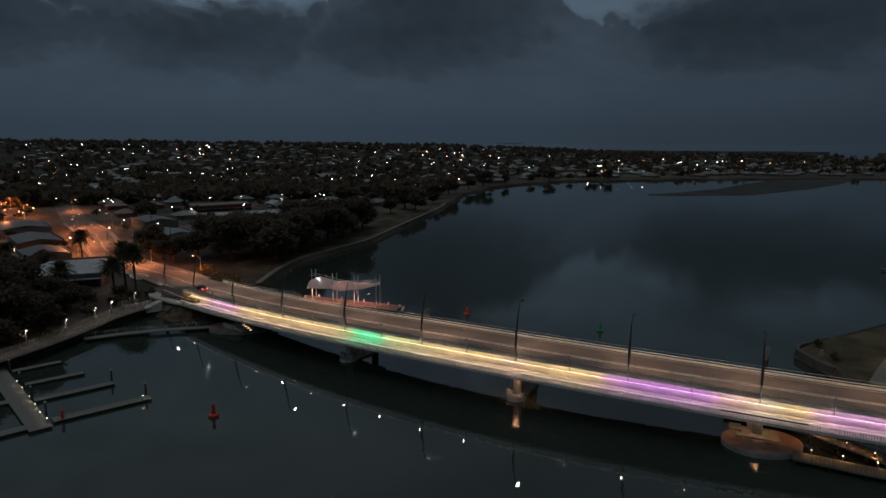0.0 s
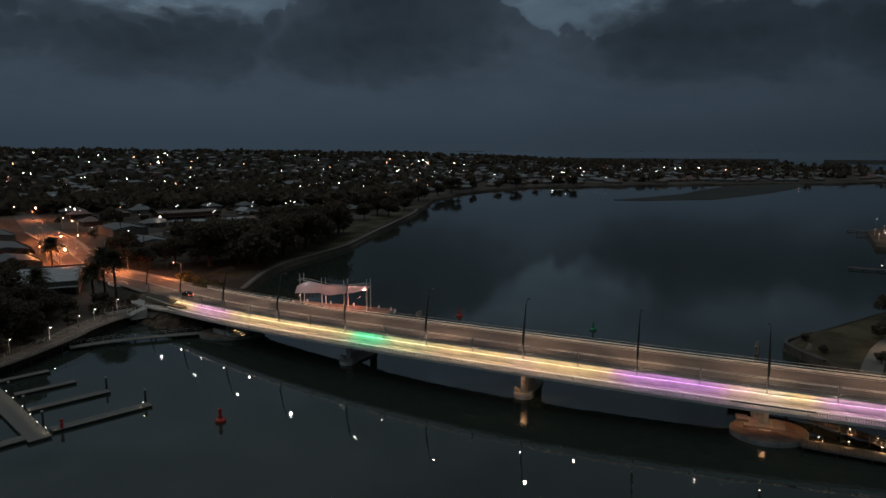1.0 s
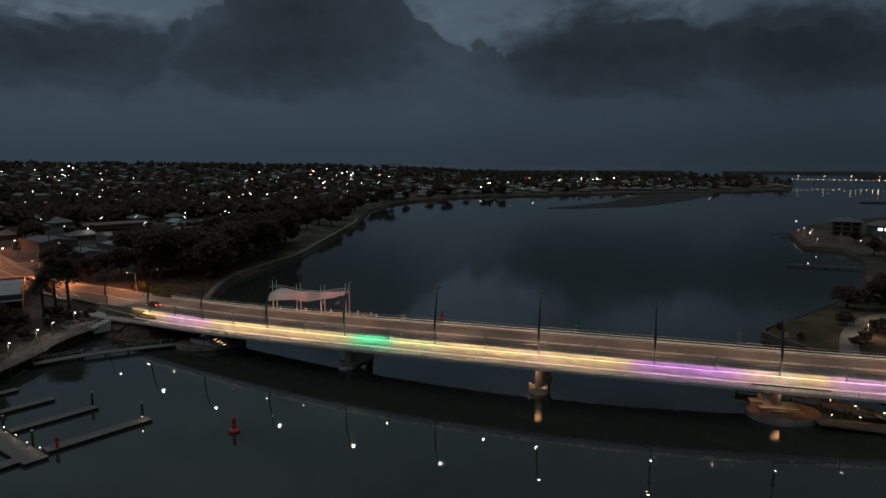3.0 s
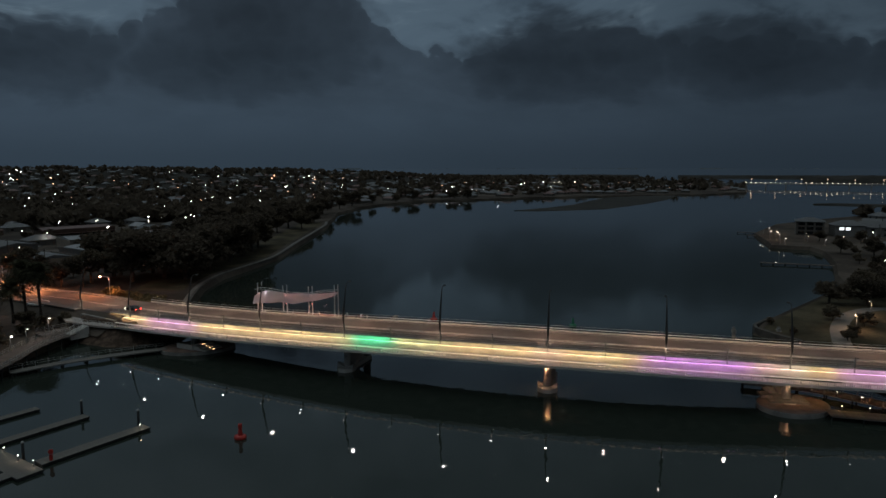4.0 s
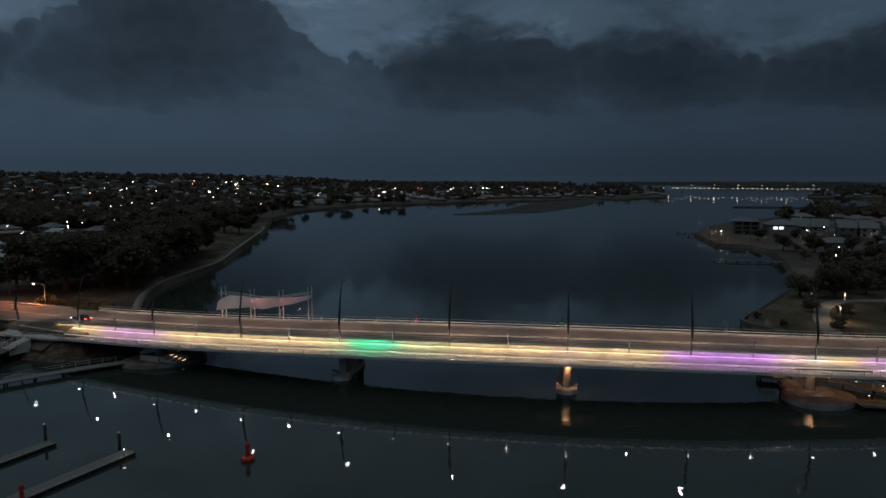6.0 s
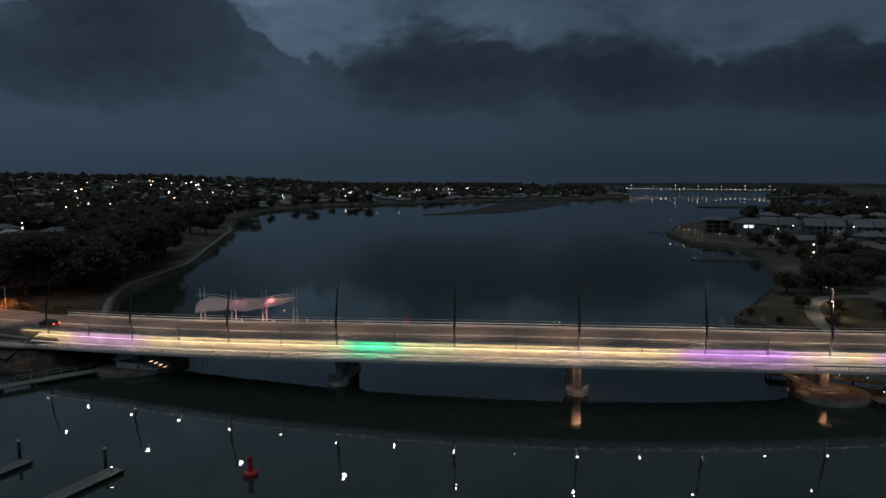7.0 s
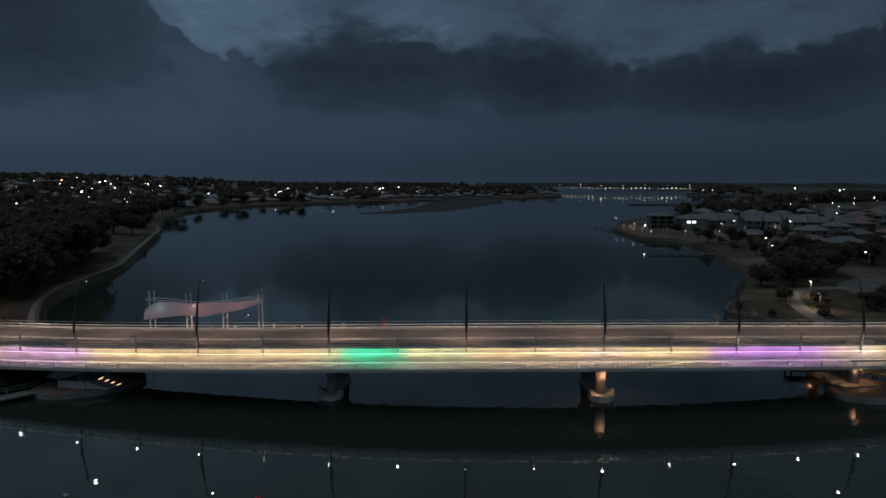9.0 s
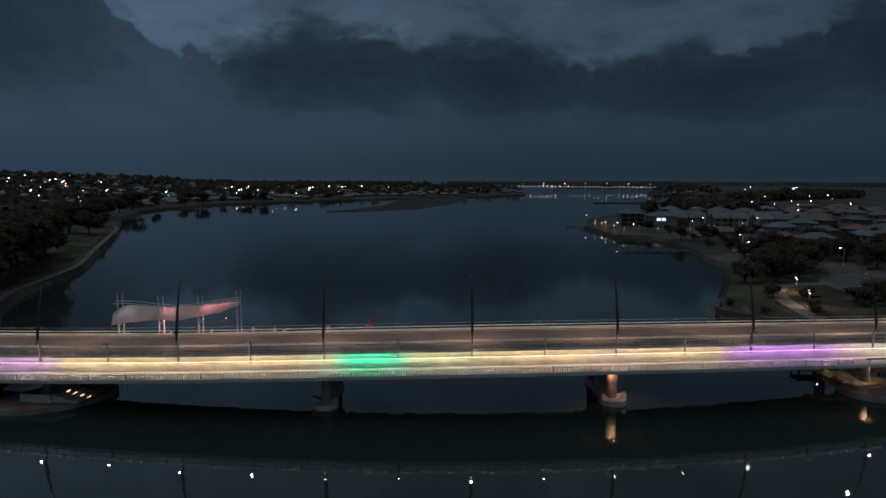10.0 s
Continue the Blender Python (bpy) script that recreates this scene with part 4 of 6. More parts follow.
# ---- platforms, boardwalks and pontoons ----
def deck_thing(name, label, line, half, z, category, group="", piles=True, rails=(), board=0.6, material=None, thick=0.22, kind="", posts=2.6):
    """A timber deck along a line: cross boards, two bearers, piles and rails with posts."""
    material = material or TIMBER
    line = smooth_line(line, 1.5) if len(line) > 2 else smooth_line([line[0], ((line[0][0] + line[1][0]) / 2, (line[0][1] + line[1][1]) / 2), line[1]], 1.5)
    d = thing(name, label, category, group, kind)
    part("bearer_frame", ribbon(Shape(), line, half * 0.92, z - 0.05, thick=thick), DARKCON, d)
    # boards, spaced along the line
    sh_len, run, at = 0.0, [], 0.0
    for (x0, y0), (x1, y1) in zip(line, line[1:]):
        seg = math.hypot(x1 - x0, y1 - y0)
        while at < sh_len + seg:
            t = (at - sh_len) / seg
            run.append((x0 + (x1 - x0) * t, y0 + (y1 - y0) * t, math.atan2(y1 - y0, x1 - x0)))
            at += board
        sh_len += seg
    me = Shape().box(-board * 0.47, board * 0.47, -half, half, -0.045, 0.0).mesh("plank", material)
    for x, y, a in run:
        p = part("plank", me, None, d)
        p.matrix_basis = Matrix.Translation((x, y, z)) @ Matrix.Rotation(a, 4, "Z")
    if piles:
        pm = Shape().tube([(0, 0, -1.5), (0, 0, z - 0.1)], 0.16, 8).mesh("pile", PILE)
        for x, y, a in run[::max(1, int(5 / board))]:
            for w in (-half * 0.8, half * 0.8):
                p = part("pile", pm, None, d)
                p.location = (x - math.sin(a) * w, y + math.cos(a) * w, 0)
    for side in rails:
        off = [(x - math.sin(a) * half * side * 0.95, y + math.cos(a) * half * side * 0.95) for x, y, a in run]
        for h in (1.05, 0.6):
            part("rail", Shape().tube([(x, y, z + h) for x, y in off[::2] + [off[-1]]], 0.03, 5), STEEL, d)
        rm = Shape().box(-0.04, 0.04, -0.04, 0.04, 0, 1.05).mesh("rail_post", STEEL)
        for x, y in off[::max(1, int(posts / board))]:
            p = part("rail_post", rm, None, d)
            p.location = (x, y, z)
    return d


# round platform at the eastern pier
c5 = on_arc(43.2, 0.2, 0).xy
isl = [(c5.x + 0.2 + 6.3 * math.cos(a) * (1.0 if math.cos(a) < 0 else 1.05), c5.y - 0.9 + 5.3 * math.sin(a)) for a in [2 * math.pi * i / 40 for i in range(40)]]
plat = thing("pier_platform", "round brick-paved platform about the bridge pier", "platform")
part("base", Shape().prism(isl, -0.8, 0.82), DARKCON, plat)
part("paving", Shape().prism([(c5.x + (x - c5.x) * 0.97, c5.y + (y - c5.y) * 0.97) for x, y in isl], 0.824, 0.90), BRICKPAVE, plat, "reddish brick paving")
m5 = arc_pose(43.2, 0, 0, False)
bench = thing("pier_bench", "dark stepped bench block round the pier on the platform", "bench", m=m5)
part("seat", Shape().box(-3.4, 3.4, -1.0, 3.4, 0.90, 1.32, None, 0.06), DARKCON, bench)
part("step", Shape().box(-4.4, -2.4, 0.6, 3.2, 1.324, 1.75, None, 0.06), DARKCON, bench)
deck_thing("boardwalk", "lit timber boardwalk on piles leading from the pier platform", [(57.5, 97.2), (63, 93.9), (69, 90.6), (78, 86.5)], 1.7, 0.95, "boardwalk", "eastern boardwalks")
deck_thing("boardwalk", "lit timber boardwalk with rails passing under the bridge", [(54.5, 115.2), (60, 111), (64.8, 106.8), (68.8, 99.8), (73.5, 91.5), (80, 84)], 1.6, 1.05, "boardwalk", "eastern boardwalks", rails=(1, -1))
# platform at the western pier, and its gangway
c2 = on_arc(-86.4, 0.4, 0).xy
isl = [(c2.x + 1.5 + 8.5 * math.cos(a), c2.y - 1.0 + 5.6 * math.sin(a)) for a in [2 * math.pi * i / 40 for i in range(40)]]
plat = thing("pier_platform", "rounded platform with lit steps at the western pier", "platform")
part("base", Shape().prism(isl, -0.8, 0.76), DARKCON, plat)
part("paving", Shape().prism([(c2.x + 1 + (x - c2.x - 1) * 0.97, c2.y + (y - c2.y) * 0.97) for x, y in isl], 0.764, 0.83), BRICKPAVE, plat)
m2 = arc_pose(-86.4, 0, 0, False)
steps = thing("steps", "pale concrete steps with warm lights on the western pier platform", "steps", m=m2)
for i in range(4):
    st = part("step", Shape().box(3.0 + i * 1.1, 4.1 + i * 1.1, -2.5, 2.5, 0.84, 1.9 - i * 0.27), CONCRETE, steps)
    part("step_light", Shape().box(4.102 + i * 1.1, 4.12 + i * 1.1, -0.4, 0.5, 1.72 - i * 0.27, 1.78 - i * 0.27), glowing("step_glow", (1.0, 0.62, 0.34), 3.5, False), st, "warm light under the step's edge")
for sgn in (-2.7, 2.7):
    part("cheek_wall", Shape().box(-1.5, 3.4, sgn - 0.15, sgn + 0.15, 0.84, 2.0, None, 0.02), CONCRETE, steps)
deck_thing("gangway", "pale low gangway from the promenade to the pier platform", [(-88.5, 160.5), (-80, 165.2), (-70.2, 168.6), (-60, 171.2)], 1.25, 0.95, "gangway", rails=(1,), material=PAVING)
# promenade on the western shore
deck_thing("promenade", "timber promenade on piles along the western shore", [(-118, 92), (-106, 118), (-97.2, 139), (-93.5, 150), (-90.6, 163), (-89.6, 172), (-87, 181), (-83, 188)], 2.6, 2.55, "promenade", rails=(1, -1), board=0.8)
deck_thing("lookout", "small timber lookout deck with dark railings", [(-90.5, 186.5), (-86.2, 190.0), (-82.5, 193.6)], 3.0, 2.5, "deck", rails=(1, -1), board=0.7)

# marina pontoons
def pontoon(label, a, b, half):
    a, b = Vector(a), Vector(b)
    d = (b - a).normalized()
    L = (b - a).length
    m = Matrix.Translation((a.x, a.y, 0)) @ Matrix.Rotation(math.atan2(d.y, d.x), 4, "Z")
    p = thing("pontoon", label, "pontoon", "marina pontoons", m=m)
    n = max(1, round(L / 4.2))
    for i in range(n):
        x0, x1 = L * i / n + 0.05, L * (i + 1) / n - 0.05
        part("float", Shape().box(x0, x1, -half + 0.08, half - 0.08, -0.35, 0.38), FLOAT, p)
    k = max(1, round(L / 1.05))
    me = Shape().box(-L / k * 0.49, L / k * 0.49, -half, half, 0.385, 0.48).mesh("deck_panel", PAVING)
    for i in range(k):
        q = part("deck_panel", me, None, p)
        q.location = (L * (i + 0.5) / k, 0, 0)
    for sgn in (-1, 1):
        part("edge_fender", Shape().box(0, L, sgn * half - 0.05, sgn * half + 0.05, 0.18, 0.46), PILE, p)
    return p


SPINE_A, SPINE_B = (-69.0, 108.6), (-98.0, 140.2)
pontoon("broad grey concrete pontoon walkway of the small marina", SPINE_A, SPINE_B, 1.75)
pontoon("narrow grey pontoon finger with a black pile", (-69.2, 112.4), (-56.3, 123.2), 1.15)
pontoon("narrow grey pontoon finger with a black pile", (-78.0, 121.8), (-67.2, 131.0), 1.0)
pontoon("narrow grey pontoon finger", (-85.0, 130.2), (-76.6, 137.2), 0.9)
pontoon("short grey pontoon finger", (-92.6, 138.0), (-85.6, 144.4), 0.9)
pontoon("narrow grey pontoon finger on the landward side", (-72.0, 109.4), (-84.0, 98.0), 1.15)
pontoon("narrow grey pontoon finger on the landward side", (-82.6, 121.0), (-94.0, 111.0), 1.0)


def mooring_pile():
    p = thing("mooring_pile", "black mooring pile with a pale cap beside the pontoon", "pile", "mooring piles")
    part("shaft", Shape().tube([(0, 0, -1.5), (0, 0, 2.6)], 0.21, 12), PILE, p, smooth=True)
    part("cap", Shape().tube([(0, 0, 2.6), (0, 0, 2.72), (0, 0, 2.92)], [0.25, 0.25, 0.04], 12), STEEL, p, "pale conical cap")
    return p


first = mooring_pile()
first.matrix_basis = pose(-57.8, 124.9, 0)
for x, y in ((-68.3, 132.5), (-79.4, 123.1), (-72.0, 115.3), (-86.5, 131.0), (-93.7, 138.9)):
    copy_thing(first, pose(x, y, 0))


def bollard_light(name, glow, group="pontoon lights"):
    p = thing(name, "low light bollard with a small glowing head", "bollard", group)
    part("stem", Shape().box(-0.05, 0.05, -0.05, 0.05, 0.48, 1.3), DARKSTEEL, p)
    part("cap", hood(-0.16, 0.16, -0.16, 0.16, 1.27, 1.34), DARKSTEEL, p)
    part("lens", Shape().quad((-0.12, -0.12, 1.30), (-0.12, 0.12, 1.30), (0.12, 0.12, 1.30), (0.12, -0.12, 1.30)), glowing(name + "_lens", glow, 280.0 if name == "walk_light" else 70.0), p, "warm lens under the cap")
    part("marker", Shape().box(-0.05, 0.05, -0.05, 0.05, 1.34, 1.42), glowing(name + "_marker", (1.0, 0.95, 0.86), 9.0, False), p, "small white marker light")
    return p


first = bollard_light("light_bollard", (1.0, 0.80, 0.55))
first.matrix_basis = pose(-57.0, 121.6, 0)
for x, y in ((-86.2, 129.6), (-82.8, 125.8), (-78.6, 121.2), (-75.2, 117.4), (-72.2, 113.8), (-69.4, 111.2)):
    copy_thing(first, pose(x, y, 0))
box_ = thing("service_box", "red service box on the pontoon", "service box", m=pose(-67.6, 112.9, 0.48))
part("post", Shape().box(-0.2, 0.2, -0.2, 0.2, 0, 0.9), REDPAINT, box_)
part("ring", Shape().tube([(0, -0.1, 1.3), (0, 0.1, 1.3)], 0.34, 14), REDPAINT, box_, "round red life ring")


# ---- buoys ----
def buoy(label, material, m, cone):
    b = thing("buoy", label, "buoy", "channel buoys", m=m)
    part("hull", Shape().tube([(0, 0, -0.4), (0, 0, 0.05), (0, 0, 0.45), (0, 0, 0.6)], [0.7, 0.95, 0.95, 0.55], 16), material, b, smooth=True)
    part("tower", Shape().tube([(0, 0, 0.6), (0, 0, 1.7)], [0.42, 0.22], 10), material, b)
    part("topmark", Shape().tube([(0, 0, 1.7), (0, 0, 1.8), (0, 0, 2.4)], [0.3, 0.34, 0.04 if cone else 0.30], 12), material, b)
    part("lantern", Shape().tube([(0, 0, 2.4), (0, 0, 2.56)], 0.09, 10), GLASS, b, "small unlit lantern")
    return b


buoy("red channel buoy floating on dark water", REDPAINT, pose(-41.0, 114.9, 0), False)
buoy("small red channel buoy beyond the bridge", REDPAINT, pose(9.4, 186.9, 0), True)
buoy("small green conical buoy beyond the bridge", GREENPAINT, pose(44.3, 169.4, 0), True)

for x, y in ((77.2, 146.0), (78.4, 147.6), (88.6, 143.5), (89.8, 145.0), (-3.0, 182.5), (-2.2, 183.8)):
    sh = Shape()
    for i in range(4):
        a = i * 1.57
        sh.tube([(0.35 * math.cos(a), 0.35 * math.sin(a), -1), (0.28 * math.cos(a), 0.28 * math.sin(a), 2.6)], 0.17, 8)
    sh.tube([(0, 0, 1.7), (0, 0, 2.0)], 0.62, 10)
    single("dolphin_pile", sh, DARKCON, "weathered grey cluster of mooring piles in the water", "pile", "old piles", m=pose(x, y, 0))

# ---- the floating jetty with its wavy canopy ----
J0, J1 = Vector((-38.6, 204.5)), Vector((-17.5, 195.3))
jd = (J1 - J0).normalized()
mj = Matrix.Translation((J0.x, J0.y, 0)) @ Matrix.Rotation(math.atan2(jd.y, jd.x), 4, "Z")
JL = (J1 - J0).length
jetty = thing("jetty", "floating jetty with red-brown decking and pale bollards", "jetty", m=mj)
part("float", Shape().box(-4.0, JL + 8.0, -4.4, 1.6, -0.4, 0.75), FLOAT, jetty)
plank = Shape().box(-0.19, 0.19, -4.5, 1.7, 0.755, 0.82).mesh("plank", JARRAH)
for i in range(int((JL + 12) / 0.4)):
    q = part("plank", plank, None, jetty)
    q.location = (-3.8 + i * 0.4, 0, 0)
part("edge_beam", Shape().box(-4.1, JL + 8.1, -4.62, -4.5, 0.3, 0.86), PILE, jetty)
part("edge_beam", Shape().box(-4.1, JL + 8.1, 1.7, 1.82, 0.3, 0.86), PILE, jetty)
bol = Shape().tube([(0, 0, 0.82), (0, 0, 1.6), (0, 0, 1.66)], [0.26, 0.26, 0.2], 10).mesh("bollard", PALESTEEL)
for x, y in ((1.2, 0.9), (9.5, 0.9), (17.5, 0.9), (26, 0.9), (30.5, -0.2), (32.5, -1.6), (33, -3.4), (24, -3.9), (-2.5, -1.5)):
    q = part("bollard", bol, None, jetty, "short pale bollard")
    q.location = (x, y, 0)

canopy = thing("canopy", "wavy white membrane canopy on paired masts, lit pink from below", "canopy", m=mj)
for i, top_z in enumerate((10.2, 9.5, 9.4, 10.1)):
    mast = Shape().tube([(0, 0, 0.83), (0, 0, top_z)], [0.15, 0.10], 10).mesh("mast", PALESTEEL)
    for y in (-0.35, 0.85):
        q = part("mast", mast, None, canopy, "slim pale mast", True)
        q.location = (i * JL / 3 + (0.0 if y < 0 else 0.7), y - 0.9, 0)


def wave(x):
    return 6.65 + 0.62 * math.cos(2 * math.pi * x / (1.05 * JL))


def crest(x):
    """Height of the membrane's upper edge."""
    return float(np.interp(x / JL, (0.0, 0.08, 0.2, 0.33, 0.5, 0.67, 0.85, 1.0), (7.35, 7.4, 7.15, 6.6, 6.9, 6.75, 7.1, 7.4)))


def hem(x):
    """Height of its lower edge."""
    return float(np.interp(x / JL, (-0.04, 0.1, 0.33, 0.5, 0.67, 0.85, 1.0), (4.2, 4.75, 5.0, 4.7, 5.3, 6.1, 7.0)))


sk = Shape()
nx, ny = 72, 10
for i in range(nx + 1):
    x = -0.9 + (JL + 1.3) * i / nx
    pull = math.cos(2 * math.pi * x / (JL / 3))
    left, right = max(0.0, 1.0 - (x + 0.9) / 2.2), max(0.0, (x - JL + 1.9) / 2.3)
    for j in range(ny + 1):
        v = j / ny
        low = hem(x)
        top_ = crest(x) - 1.0 * left ** 1.5 + 0.08 * pull
        y = -3.1 + 4.6 * v * (1 - 0.55 * left) + (0.35 * pull if v < 0.5 else -0.2 * pull) * abs(1 - 2 * v) + 1.5 * right * (1 - v)
        sk.v.append((x, y, low * (1 - v) + top_ * v + math.sin(math.pi * v) * (0.05 + 0.28 * pull * (1 - right))))
for i in range(nx):
    for j in range(ny):
        a = i * (ny + 1) + j
        sk.f.append((a, a + ny + 1, a + ny + 2, a + 1))
ob = part("membrane", sk, MEMBRANE, canopy, "wavy white membrane", True)
for y, up in ((-0.6, 0.95), (0.9, 1.15)):
    part("ridge_tube", Shape().tube([(-1.0 + (JL + 1.5) * i / 40, y - 0.3, wave(-1.0 + (JL + 1.5) * i / 40) + up) for i in range(41)], 0.07, 6), PALESTEEL, canopy, "curved pale tube over the membrane", True)
for i, c in ((0, (0.70, 0.86, 1.0)), (1, (1.0, 0.36, 0.32)), (2, (1.0, 0.36, 0.32)), (3, (1.0, 0.36, 0.32))):
    x = i * JL / 3 + (1.6 if i < 3 else -1.6)
    part("uplight", Shape().box(x - 0.1, x + 0.1, 0.35, 0.45, crest(x) - 0.95, crest(x) - 0.90), glowing("uplight_%d" % (i > 0), c, 1100.0 if i else 420.0), canopy, "small uplight on the mast")
    part("uplight_arm", Shape().tube([(x, 0.4, crest(x) - 0.95), (i * JL / 3 + (0.0 if i < 3 else 0.1), 0.0, crest(x) - 1.1)], 0.03, 6), STEEL, canopy)
    part("marker", Shape().ball((x - 0.6, -1.5, 4.45), 0.11, 8, 5), glowing("mast_marker_%d" % (i > 0), c, 14.0 if i in (0, 3) else 3.0, False), canopy, "small bright marker light")
    part("downlight", hood(x - 1.3, x - 0.9, -2.0, -1.6, 4.0, 4.1), STEEL, canopy, "small hooded downlight on the mast")
    part("downlight_lens", Shape().quad((x - 1.25, -1.95, 4.06), (x - 1.25, -1.65, 4.06), (x - 0.95, -1.65, 4.06), (x - 0.95, -1.95, 4.06)), glowing("mast_downlight", (1.0, 0.46, 0.36), 700.0), canopy, "glowing lens")
deck_thing("jetty_bridge", "narrow gangway from the shore to the floating jetty", [(-60.5, 212.0), (-52, 207.4), (-43.5, 203.2)], 1.2, 1.6, "gangway", rails=(1, -1))

first = bollard_light("walk_light", (1.0, 0.58, 0.30), "boardwalk lights")
first.matrix_basis = pose(60.2, 97.3, 0.45)
for x, y in ((64.0, 95.2), (68.0, 93.0), (72.0, 91.0), (56.6, 112.4), (59.6, 109.6), (62.8, 106.8), (65.4, 103.4), (67.4, 99.8), (69.6, 96.0), (71.6, 92.2)):
    copy_thing(first, pose(x, y, 0.45))


# ---- trees ----
def crown_shape(rng, r, h, lobes, clumps, leaf):
    """Many small leaf sprays gathered in uneven lobes, with gaps between them."""
    sh = Shape()
    cs = []
    for i in range(lobes):
        a = rng.uniform(0, 2 * math.pi)
        d = r * math.sqrt(rng.random()) * 0.72
        cs.append((d * math.cos(a), d * math.sin(a), h * rng.uniform(0.34, 0.86), r * rng.uniform(0.26, 0.50)))
    for i in range(clumps):
        cx, cy, cz, cr = cs[i % lobes]
        v = Vector((rng.gauss(0, 1), rng.gauss(0, 1), rng.gauss(0, 1))).normalized() * cr * rng.uniform(0.55, 1.08)
        c = Vector((cx + v.x, cy + v.y, cz + v.z * 0.62))
        for j in range(3):
            q = Euler((rng.uniform(-0.9, 0.9), rng.uniform(-0.9, 0.9), rng.uniform(0, 6.28))).to_matrix()
            w, l = leaf * rng.uniform(0.6, 1.2), leaf * rng.uniform(0.8, 1.5)
            o = c + Vector((rng.uniform(-1, 1), rng.uniform(-1, 1), rng.uniform(-0.6, 0.6))) * leaf
            sh.quad(*[o + q @ Vector(p) for p in ((-w * 0.5, -l * 0.4, 0), (w * 0.5, -l * 0.5, 0.1 * l), (w * 0.35, l * 0.55, 0), (-w * 0.4, l * 0.5, 0.12 * l))])
    return sh, cs


def tree(kind, seed, r, h, lobes, clumps, leaf, material, label):
    rng = random.Random(seed)
    t = thing(kind, label, "tree", "trees")
    crown, cs = crown_shape(rng, r, h, lobes, clumps, leaf)
    trunk = Shape().tube([(0, 0, -0.3), (0.1, 0.05, h * 0.15), (0.25, -0.1, h * 0.36)], [r * 0.085, r * 0.062, r * 0.05], 8)
    for cx, cy, cz, cr in cs[:7]:
        trunk.tube([(0.25, -0.1, h * 0.30), (cx * 0.45, cy * 0.45, h * 0.30 + (cz - h * 0.3) * 0.55), (cx * 0.9, cy * 0.9, cz)], [r * 0.04, r * 0.026, r * 0.010], 5)
    part("trunk", trunk, BARK, t)
    part("crown", crown, material, t)
    return t


TREES = [
    tree("tree", 11, 8.0, 13.0, 16, 1500, 0.62, LEAF_DARK, "large dark spreading tree with a dense crown"),
    tree("tree", 12, 6.5, 12.0, 13, 1100, 0.58, LEAF, "tall dark gum tree with an uneven crown"),
    tree("tree", 13, 5.0, 9.0, 10, 800, 0.50, LEAF_DARK, "round dark garden tree beside houses"),
    tree("tree", 14, 3.8, 6.5, 8, 520, 0.44, LEAF, "small dark street tree with sparse leaves"),
    tree("tree", 15, 9.5, 11.0, 18, 1700, 0.62, LEAF_DARK, "broad low dark fig tree"),
]
SHRUB = tree("shrub", 16, 1.9, 2.3, 7, 260, 0.32, LEAF_OLIVE, "low olive coastal shrub")
BUSH = tree("shrub", 17, 2.6, 3.6, 8, 420, 0.36, LEAF, "dark rounded bush beside a path")
TALL = tree("tree", 18, 3.6, 19.0, 12, 900, 0.55, LEAF_DARK, "tall narrow dark pine")
placed = {}


def plant(src, x, y, z, scale=1.0, turn=0.0):
    """Puts the tree itself at its first place and a copy at each later one."""
    m = Matrix.Translation((x, y, z)) @ Matrix.Rotation(turn, 4, "Z")
    if src not in placed:
        placed[src] = src
        src.matrix_basis = m @ Matrix.Scale(scale, 4)
        src.scale = (scale,) * 3
        return src
    ob = copy_thing(src, m)
    ob.scale = (scale,) * 3
    return ob


trng = random.Random(5)


def grove(src_ids, spots, z=GROUND_Z, lo=0.85, hi=1.15):
    for i, (x, y) in enumerate(spots):
        plant(TREES[src_ids[i % len(src_ids)]], x, y, z, trng.uniform(lo, hi), trng.uniform(0, 6.28))


# riverside park trees in the west
grove([0, 1, 4], [(-84, 266), (-74, 272), (-66, 268), (-93, 280), (-80, 286), (-69, 286), (-59, 290), (-63, 303), (-75, 306), (-52, 312), (-88, 304)], lo=1.35, hi=1.6)
grove([0, 1], [(-44, 346), (-41, 366), (-50, 360), (-47, 328), (-60, 330), (-56, 374), (-70, 340)], lo=1.3, hi=1.55)
grove([2, 1, 0], [(-46, 402), (-14, 458), (-22, 470), (-2, 505), (-14, 540), (2, 560), (-60, 390), (-30, 440), (12, 600), (20, 640), (34, 668), (52, 712), (80, 752), (115, 790), (142, 815), (170, 832), (196, 838), (222, 842), (206, 850)], lo=0.9, hi=1.3)
# trees by the promenade
grove([0, 1, 4], [(-113, 170), (-121, 178), (-110, 158), (-119, 160), (-128, 172), (-130, 186), (-124, 150), (-137, 162), (-116, 146), (-127, 138)], lo=1.25, hi=1.6)
grove([0, 4, 2], [(-106, 178), (-108, 186), (-103, 170), (-101, 160), (-106, 148), (-112, 136), (-118, 190), (-140, 186), (-104, 192), (-112, 180)], lo=0.55, hi=0.85)
for x, y, s in ((-97, 178, 0.9), (-100, 170, 1.0), (-99, 160, 0.8), (-101, 152, 1.1), (-95, 190, 0.8), (-103, 190, 1.2), (-92, 196, 1.0), (-88, 199, 0.9), (-110, 197, 1.3), (-98, 199, 1.2)):
    plant(BUSH, x, y, GROUND_Z, s, trng.uniform(0, 6))
for i in range(26):
    s = -122 - trng.uniform(0, 34)
    p = on_arc(s, 16.5 + trng.uniform(0, 7), 0)
    plant(SHRUB, p.x, p.y, GROUND_Z + 0.6, trng.uniform(0.8, 1.3), trng.uniform(0, 6))
